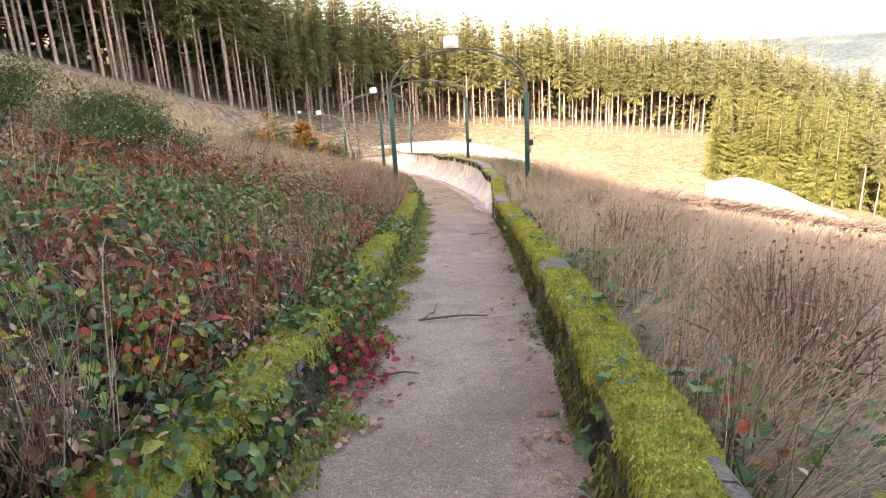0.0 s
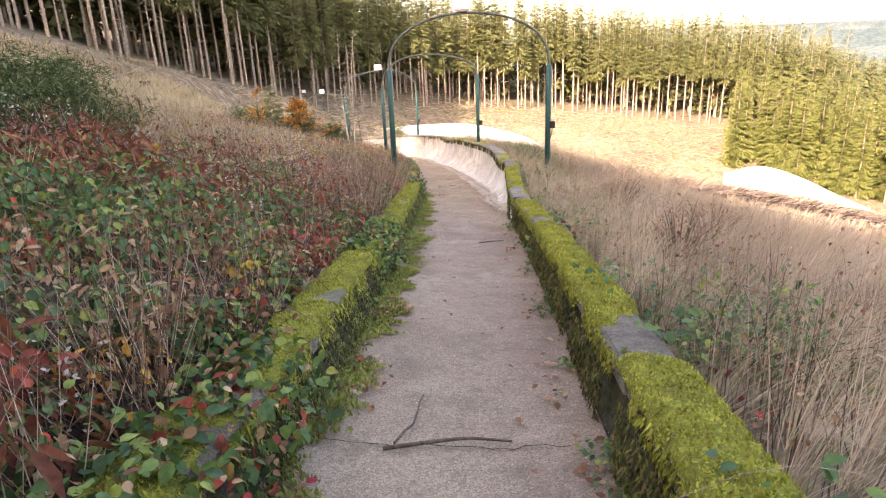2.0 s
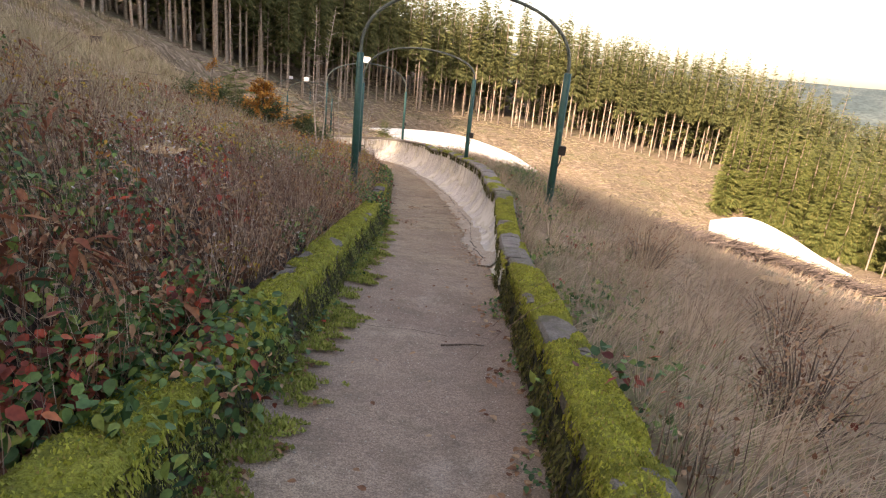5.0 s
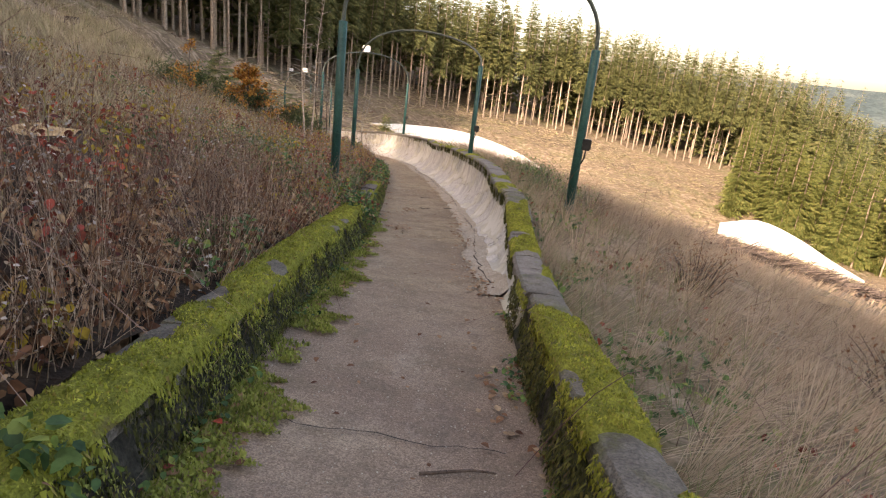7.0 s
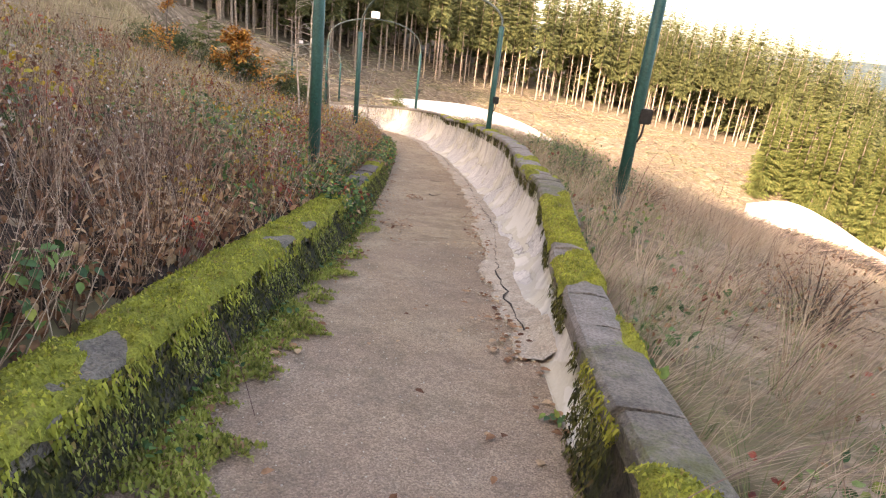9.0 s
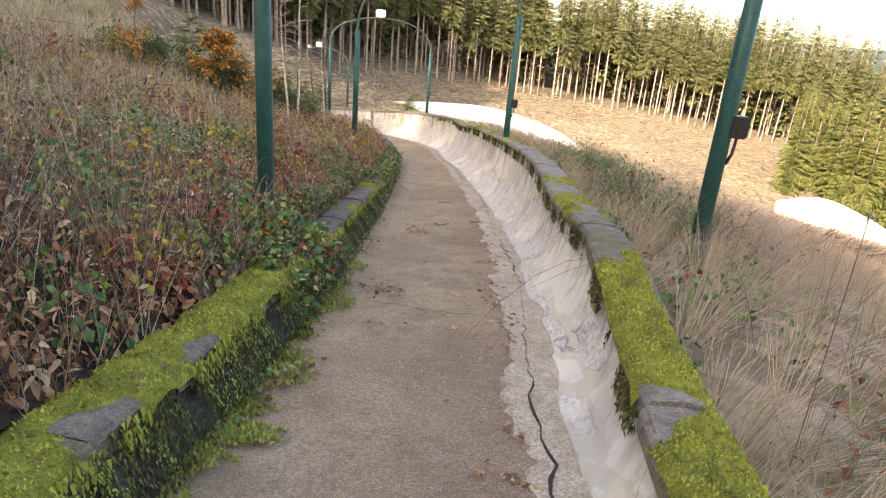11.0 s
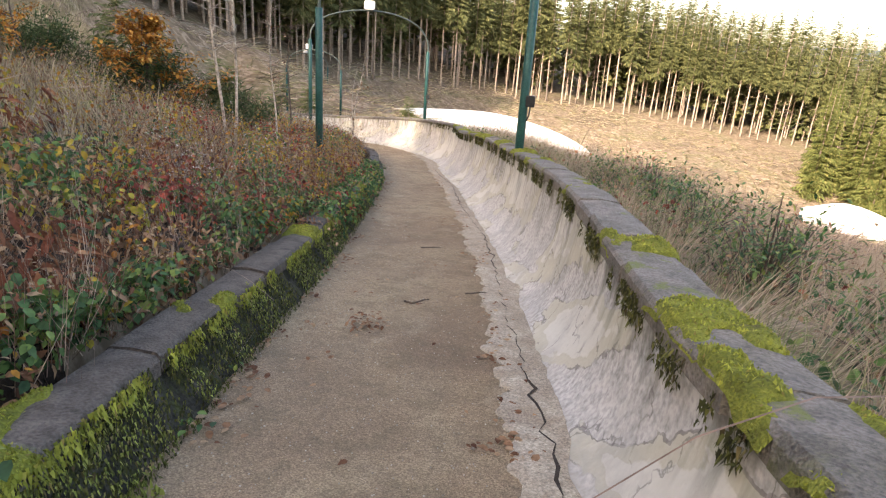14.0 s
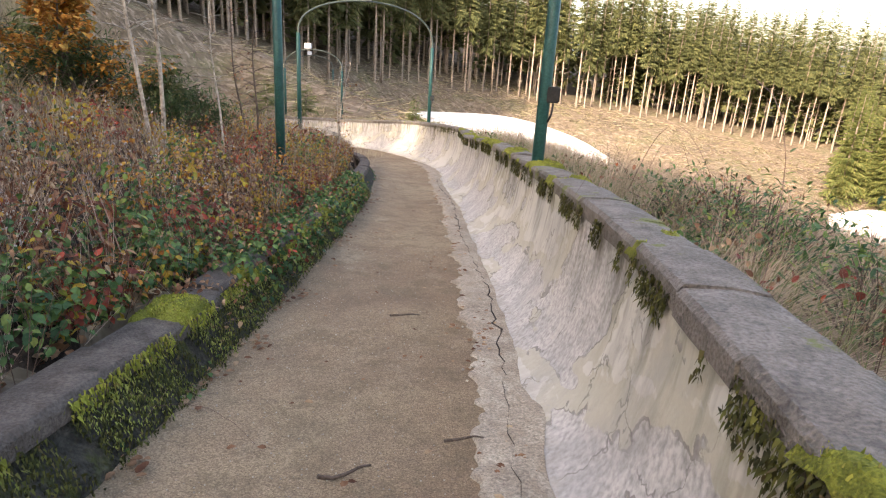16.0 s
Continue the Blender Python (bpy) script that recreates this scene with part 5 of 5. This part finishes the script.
small_tree("beech_sapling", -9.2, 31.0, 2.3, 0.04, 2, 3600, ORANGE_LEAF, BROWN_WOOD, "young beech with orange autumn leaves", "tree", 2.0, (0.06, 0.12), 0.08)
small_tree("beech_sapling", -10.4, 28.6, 2.4, 0.03, 1, 900, ORANGE_LEAF, BROWN_WOOD, "small beech sapling with sparse orange leaves", "tree", 1.0)
small_tree("birch_sapling", -6.6, 29.4, 5.6, 0.036, 2, 0, BROWN_LEAF, BIRCH, "bare slim pale-barked birch with two stems", "tree", 0.8, low=0.35)
small_tree("birch_sapling", -6.0, 30.2, 3.6, 0.022, 1, 0, BROWN_LEAF, BIRCH, "single bare pale sapling", "tree", 0.6, low=0.4)
small_tree("bare_sapling", -7.4, 34, 3.6, 0.03, 2, 120, BROWN_LEAF, BROWN_WOOD, "bare grey sapling on the slope", "tree", 0.8)
small_tree("bare_sapling", -6.6, 37, 3.0, 0.025, 2, 100, BROWN_LEAF, BIRCH, "bare thin sapling near the bend", "tree", 0.7)
for x, y, h in ((-9.8, 31.5, 2.0), (-8.0, 31.6, 1.5), (-11.5, 33, 2.4), (-12, 44, 2.0), (-15, 55, 2.2), (-10.5, 64, 1.8)):
    t = spruce(h, 0.03, h * 0.36, 14, 7, int(x * 10 + 900), "small green spruce sapling on the hillside", "spruce saplings", NEEDLES, 0.03)
    t.matrix_basis = Matrix.Translation((x, y, gz(x, y)))


def bush(x, y, wide, high, n, material, label, stem=None, leaf=(0.05, 0.12), name="bush"):
    """A loose bush: bent stems from one foot, leaves along them."""
    root = tagged(new(name), label, "bush")
    z = gz(x, y)
    bm = bmesh.new()
    ends = []
    for s in range(46):
        a, r = rng.uniform(0, math.tau), wide * rng.random() ** 0.6
        f = Vector((x + math.cos(a) * r * 0.35, y + math.sin(a) * r * 0.35, z - 0.05))
        e = Vector((x + math.cos(a) * r, y + math.sin(a) * r, z + high * rng.uniform(0.45, 1.0) * (1.1 - 0.5 * r / wide)))
        m = f.lerp(e, 0.5) + Vector((0, 0, 0.15 * high))
        tube(bm, [f, m, e], [0.008, 0.006, 0.002], 4)
        ends.append((f, m, e))
    part("brushwood", bm, stem or BROWN_WOOD, root)
    if n:
        q = []
        for _ in range(n):
            f, m, e = ends[int(rng.random() * len(ends))]
            k = rng.uniform(0.2, 1.05)
            p = f.lerp(m, k * 2) if k < 0.5 else m.lerp(e, k * 2 - 1)
            q.append(tuple(p + Vector(rng.normal(0, 0.13, 3))))
        cloud("foliage", LEAF_V, LEAF_F, np.array(q), rng.uniform(0, math.tau, n), rng.normal(0.3, 0.5, n), np.stack([rng.uniform(0.02, 0.05, n), rng.uniform(*leaf, n), rng.uniform(*leaf, n)], 1), material, root)


BROOM = mat("broom_green", [(0.0, (0.045, 0.08, 0.03)), (0.6, (0.085, 0.13, 0.045)), (1.0, (0.14, 0.17, 0.07))], island=True, bump=0, sub=0.2)
for x, y, w, h in ((-7.2, 11.0, 1.5, 1.2), (-8.8, 13.5, 1.9, 1.4), (-10.5, 12.0, 2.0, 1.5), (-8.0, 8.6, 1.4, 1.1), (-11.0, 16.0, 1.8, 1.2), (-12.5, 14, 2.0, 1.5), (-6.4, 9.2, 1.1, 0.8), (-6.3, 11.0, 1.2, 0.9), (-9.8, 31.4, 1.5, 1.6), (-11.6, 30.2, 1.6, 1.5), (-7.8, 31.6, 1.1, 1.1)):
    bush(x, y, w, h, 3600, BROOM, "dense dark green broom bush on the bank", leaf=(0.09, 0.2), name="broom_bush")
for x, y, w, h in ((2.6, 3.2, 0.8, 0.9), (3.4, 5.4, 0.9, 0.9), (2.9, 10.5, 0.7, 0.9), (4.5, 14, 0.8, 0.9), (3.3, 17, 0.7, 0.8), (1.9, 23.5, 0.7, 0.7), (1.2, 27, 0.8, 0.8), (2.4, 22, 0.7, 0.8)):
    bush(x, y, w, h, 500, BROWN_LEAF, "bare brown shrub in the dry grass", leaf=(0.03, 0.07), name="dead_shrub")
for x, y, w, h in ((1.35, 24.4, 0.7, 0.7), (0.85, 27.4, 0.7, 0.6), (2.1, 6.0, 0.7, 0.5), (1.45, 22.7, 0.65, 0.75), (1.75, 21.2, 0.6, 0.65), (1.1, 25.8, 0.6, 0.6)):
    bush(x, y, w, h, 900, GREEN_LEAF, "low bramble bush outside the bank wall", leaf=(0.05, 0.09), name="bramble_bush")

# arching canes over the thicket
CANE = mat("bramble_cane", [(0.0, (0.07, 0.03, 0.03)), (0.6, (0.16, 0.09, 0.07)), (1.0, (0.3, 0.22, 0.17))], island=True, bump=0)
ARC_V, ARC_F = [], []
for j in range(9):
    k = j / 8
    z = math.sin(k * math.pi * 0.9) * 0.42
    ARC_V += [(-0.0016, k, z), (0.0016, k, z)]
for j in range(8):
    ARC_F += [(2 * j, 2 * j + 1, 2 * j + 3), (2 * j, 2 * j + 3, 2 * j + 2)]
for nm, side, n, reach, lab in (("bramble_canes", -1, 1500, 6, "thin arching brown bramble canes"), ("right_bramble_canes", 1, 350, 3, "thin arching canes outside the wall")):
    p, d, i = beside(n, side, reach, bias=1.3)
    p[:, 2] += rng.uniform(0.05, 0.4, n)
    tagged(cloud(nm, ARC_V, ARC_F, p, rng.uniform(0, math.tau, n), rng.normal(0.1, 0.3, n), rng.uniform(0.5, 1.4, n), CANE), lab, "brambles", kind="stuff")

# pale apron of broken concrete between the gravel and the bank
APRON = mat("gritty_apron", [(0.3, (0.30, 0.25, 0.19)), (0.5, (0.42, 0.36, 0.28)), (0.7, (0.50, 0.45, 0.36))], 3, 9, 0.9, 0.4, 50, extra=both(overlay((0.31, 0.25, 0.18), 6, 0.48, 0.62, amount=0.7), grit(120, 0.45)))
i0, i1 = int(np.argmin(np.abs(MID[:, 1] - 14.6))), int(np.argmin(np.abs(MID[:, 1] - 44)))
rows = []
for i in range(i0, i1):
    for f in np.arange(0, 1, 0.2):
        e = RF[i] + (RF[i + 1] - RF[i]) * f
        z = ZF[i] + (ZF[i + 1] - ZF[i]) * f
        w = 0.15 + 0.07 * float(wobble(e[0], e[1], 1.3)) + 0.05 * float(wobble(e[1], e[0], 6.1)) + 0.012 * float(wobble(e[1], e[0], 17.3)) + min(0.12, (i - i0) * 0.004)
        w = max(w, 0.03)
        up = min(0.05 + 0.16 * float(fbm(e[1] * 1.6, e[0] * 1.6, 71.0, 4)), 0.8 * OFF[i])
        rows.append([(*(e - OUT[i] * w), z + 0.01), (*(e - OUT[i] * (w - 0.015)), z + 0.037), (*(e - OUT[i] * w * 0.5), z + 0.042), (*(e + OUT[i] * 0.02), z + 0.05), (*(e + OUT[i] * up), z + 0.02 + (HR[i] - CAPT) * (1 - math.sqrt(1 - (up / OFF[i]) ** 2)) - 0.004)])
tagged(strip("floor_apron", rows, APRON), "gritty pale concrete edge along the bank", "floor", kind="structure")


# growth spilling over the low wall
def overhang(name, n, material, label, clump, shift, size):
    ok = np.where((MID[:, 1] > -4) & (MID[:, 1] < 36))[0]
    i = ok[(rng.random(n) * len(ok)).astype(int)]
    w = rng.uniform(-0.3, 0.2, n)
    yy = MID[i, 1]
    c = 0.75 * sum(np.exp(-(((yy - a) / b) ** 2)) for a, b in ((0.0, 2.6), (4.4, 0.8), (9.0, 0.8), (18.4, 0.85), (26.5, 1.6), (31, 2))) - 0.15 + 0.2 * wobble(MID[i, 0] * 0.3 + shift, yy, 2.2)
    keep = c > clump + 0.5 * np.clip(w, 0, 1)
    i, w = i[keep], w[keep]
    m = len(i)
    xy = LF[i] + OUT[i] * w[:, None] + rng.normal(0, 0.05, (m, 2))
    z = np.where(w < 0.02, ZF[i] + HL[i] + rng.random(m) * 0.16, ZF[i] + 0.05 + rng.random(m) ** 0.7 * 0.5 * (1 - w))
    tagged(cloud(name, LEAF_V, LEAF_F, np.c_[xy, z], rng.uniform(0, math.tau, m), rng.normal(-0.5, 0.5, m), rng.uniform(*size, m), material, roll=rng.normal(0, 0.5, m)), label, "undergrowth", kind="stuff")


overhang("overhanging_brambles", 14000, GREEN_LEAF, "bramble leaves hanging over the mossy wall", 0.1, 0.0, (0.04, 0.085))
overhang("overhanging_red_leaves", 3500, RED_LEAF, "a few red leaves hanging over the mossy wall", 0.48, 0.6, (0.04, 0.08))
overhang("overhanging_withered_leaves", 5000, BROWN_LEAF, "withered leaves caught on the mossy wall", 0.1, 2.0, (0.025, 0.06))
# branches left on the cleared slope
n = 9000
xs, ys = rng.uniform(-30, 55, n), rng.uniform(58, 138, n)
zs = np.concatenate([ground(a, b) for a, b in zip(np.array_split(xs, 6), np.array_split(ys, 6))])
tagged(cloud("felling_debris", STEM_V, STEM_F, np.c_[xs, ys, zs + 0.08], rng.uniform(0, math.tau, n), np.full(n, math.pi / 2) + rng.normal(0, 0.2, n), np.stack([rng.uniform(0.06, 0.14, n), rng.uniform(0.06, 0.14, n), rng.uniform(0.8, 3.0, n)], 1), PALE_GRASS), "pale branches left on the cleared slope", "debris", kind="stuff")

# dark strip of brushwood along the foot of the clearing
n = 7000
u = rng.random(n)
bx = np.interp(u, (0, 0.2, 0.45, 0.7, 1), (12, 18, 24, 32, 46)) + rng.normal(0, 1.3, n)
by = np.interp(u, (0, 0.2, 0.45, 0.7, 1), (51, 59, 60, 62, 70)) + rng.normal(0, 1.6, n)
bz = np.concatenate([ground(a, b) for a, b in zip(np.array_split(bx, 6), np.array_split(by, 6))]) + np.abs(rng.normal(0, 0.22, n)) * (0.4 + 1.2 * lattice(bx * 0.4, by * 0.4, 61.0))
tagged(cloud("brushwood", STEM_V, STEM_F, np.c_[bx, by, bz], rng.normal(1.2, 0.8, n), np.full(n, math.pi / 2) + rng.normal(0, 0.3, n), np.stack([rng.uniform(0.05, 0.13, n), rng.uniform(0.05, 0.13, n), rng.uniform(0.6, 2.6, n)], 1), BRUSH), "dark heaped branches along the clearing's foot", "debris", kind="stuff")

# dark humus, a thin uneven bank layer under the thicket, shade in its colour
HUMUS = mat("shaded_humus", [(0.3, (0.014, 0.010, 0.008)), (0.5, (0.032, 0.022, 0.015)), (0.7, (0.075, 0.05, 0.032))], 7, 9, 1.0, 1.0, 30)
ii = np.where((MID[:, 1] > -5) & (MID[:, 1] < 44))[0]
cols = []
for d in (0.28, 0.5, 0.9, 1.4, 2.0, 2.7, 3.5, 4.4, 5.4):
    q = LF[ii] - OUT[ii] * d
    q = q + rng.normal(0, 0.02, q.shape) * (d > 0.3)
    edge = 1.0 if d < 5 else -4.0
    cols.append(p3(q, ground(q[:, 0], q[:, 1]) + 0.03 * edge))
tagged(strip("humus_layer", np.stack(cols, 1), HUMUS), "leaf mould on the bank under brambles, darkened with thicket shade", "soil", kind="structure")


def over_area(n, x0, x1, y0, y1, clump, k=0.2):
    xs, ys = rng.uniform(x0, x1, n), rng.uniform(y0, y1, n)
    keep = wobble(xs, ys, k) > clump
    xs, ys = xs[keep], ys[keep]
    zs = np.concatenate([ground(a, b) for a, b in zip(np.array_split(xs, 12), np.array_split(ys, 12))])
    return np.c_[xs, ys, zs]


for nm, n, clump, material, lab, tall in (("hillside_grass", 34000, -0.5, HILL_GRASS, "dry brown grass over the cleared hillside", (0.25, 0.6)), ("hillside_pale_grass", 22000, 0.1, PALE_GRASS, "pale grass tufts on the cleared hillside", (0.35, 0.75))):
    p = over_area(n, -36, -8, 12, 62, clump)
    m = len(p)
    tagged(cloud(nm, BLADE_V, BLADE_F, p, rng.uniform(0, math.tau, m), rng.normal(0, 0.35, m), np.stack([rng.uniform(0.015, 0.035, m), rng.uniform(*tall, m), rng.uniform(*tall, m)], 1), material), lab, "grass", kind="stuff")
p = over_area(2600, -36, -9, 14, 75, -0.6)
m = len(p)
tagged(cloud("hillside_branches", STEM_V, STEM_F, p + (0, 0, 0.06), rng.uniform(0, math.tau, m), np.full(m, math.pi / 2) + rng.normal(0, 0.25, m), np.stack([rng.uniform(0.025, 0.06, m), rng.uniform(0.025, 0.06, m), rng.uniform(0.5, 2.2, m)], 1), STEM), "grey-brown branches left lying on the hillside", "debris", kind="stuff")
for x, y in ((-13, 34), (-16, 42), (-20, 36), (-12, 50), (-22, 52), (-17, 60)):
    stump(x, y, 0.28, 0.4, "grey cut stump on the cleared hillside")

# small heaps of fallen leaves and crumbs on the gravel
for n, (x, y) in enumerate(((-1.35, 18.9), (-1.75, 22.6), (-0.62, 7.4), (-0.25, 3.0))):
    i = int(np.argmin((MID[:, 0] - x) ** 2 + (MID[:, 1] - y) ** 2))
    m = 70
    p = np.c_[rng.normal(x, 0.11, m), rng.normal(y, 0.16, m), ZF[i] + 0.035 + rng.random(m) * 0.025]
    p[:, 2] += (p[:, 1] - MID[i, 1]) * -0.135
    tagged(cloud("leaf_heap", LEAF_V, LEAF_F, p, rng.uniform(0, math.tau, m), rng.normal(0, 0.3, m), rng.uniform(0.025, 0.065, m), RED_LEAF if y < 4 else BROWN_LEAF), "small heap of fallen leaves on the gravel", "leaves", "leaf heaps", "stuff")


# bramble sprays that lie over the outer wall, and red creeper at the foot of the inner one
def wall_spray(y, inside, n, material, label):
    i = int(np.argmin(np.abs(RIM[:, 1] - y)))
    w = rng.uniform(-0.2, 0.75, n) if inside else rng.uniform(0.0, 0.8, n)
    along = rng.normal(0, 0.22, n) + 0.3 * w
    xy = RIM[i] + OUT[i] * w[:, None] + np.c_[-OUT[i, 1], OUT[i, 0]] * along[:, None]
    z = ZF[i] + HR[i] - 0.137 * along + np.where(w < -0.03, -0.05 - 0.28 * rng.random(n), np.where(w < 0.38, 0.03 + 0.09 * rng.random(n), -0.1 + 0.22 * rng.random(n)))
    tagged(cloud("bramble_spray", LEAF_V, LEAF_F, np.c_[xy, z], rng.uniform(0, math.tau, n), rng.normal(-0.2, 0.4, n), rng.uniform(0.05, 0.095, n), material, roll=rng.normal(0, 0.4, n)), label, "brambles", "sprays over the wall", "stuff")


for y, inside, n in ((1.9, True, 60), (5.4, False, 34), (9.7, True, 46), (3.6, False, 50), (6.8, False, 40)):
    wall_spray(y, inside, n, GREEN_LEAF, "bramble spray trailing over the outer wall")
wall_spray(9.5, False, 12, RED_LEAF, "red leaves of a bramble on the wall")
n = 170
cx, cy = rng.normal(-0.42, 0.13, n), rng.normal(3.5, 0.3, n)
k = np.array([int(np.argmin(np.abs(MID[:, 1] - b))) for b in cy])
tagged(cloud("red_creeper", LEAF_V, LEAF_F, np.c_[cx, cy, ZF[k] + 0.04 + 0.34 * rng.random(n) * np.clip((-0.2 - cx) / 0.3, 0.05, 1)], rng.uniform(0, math.tau, n), rng.normal(-0.3, 0.5, n), rng.uniform(0.04, 0.085, n), CRIMSON, roll=rng.normal(0, 0.5, n)), "crimson creeper leaves at the wall's foot", "creeper", kind="stuff")
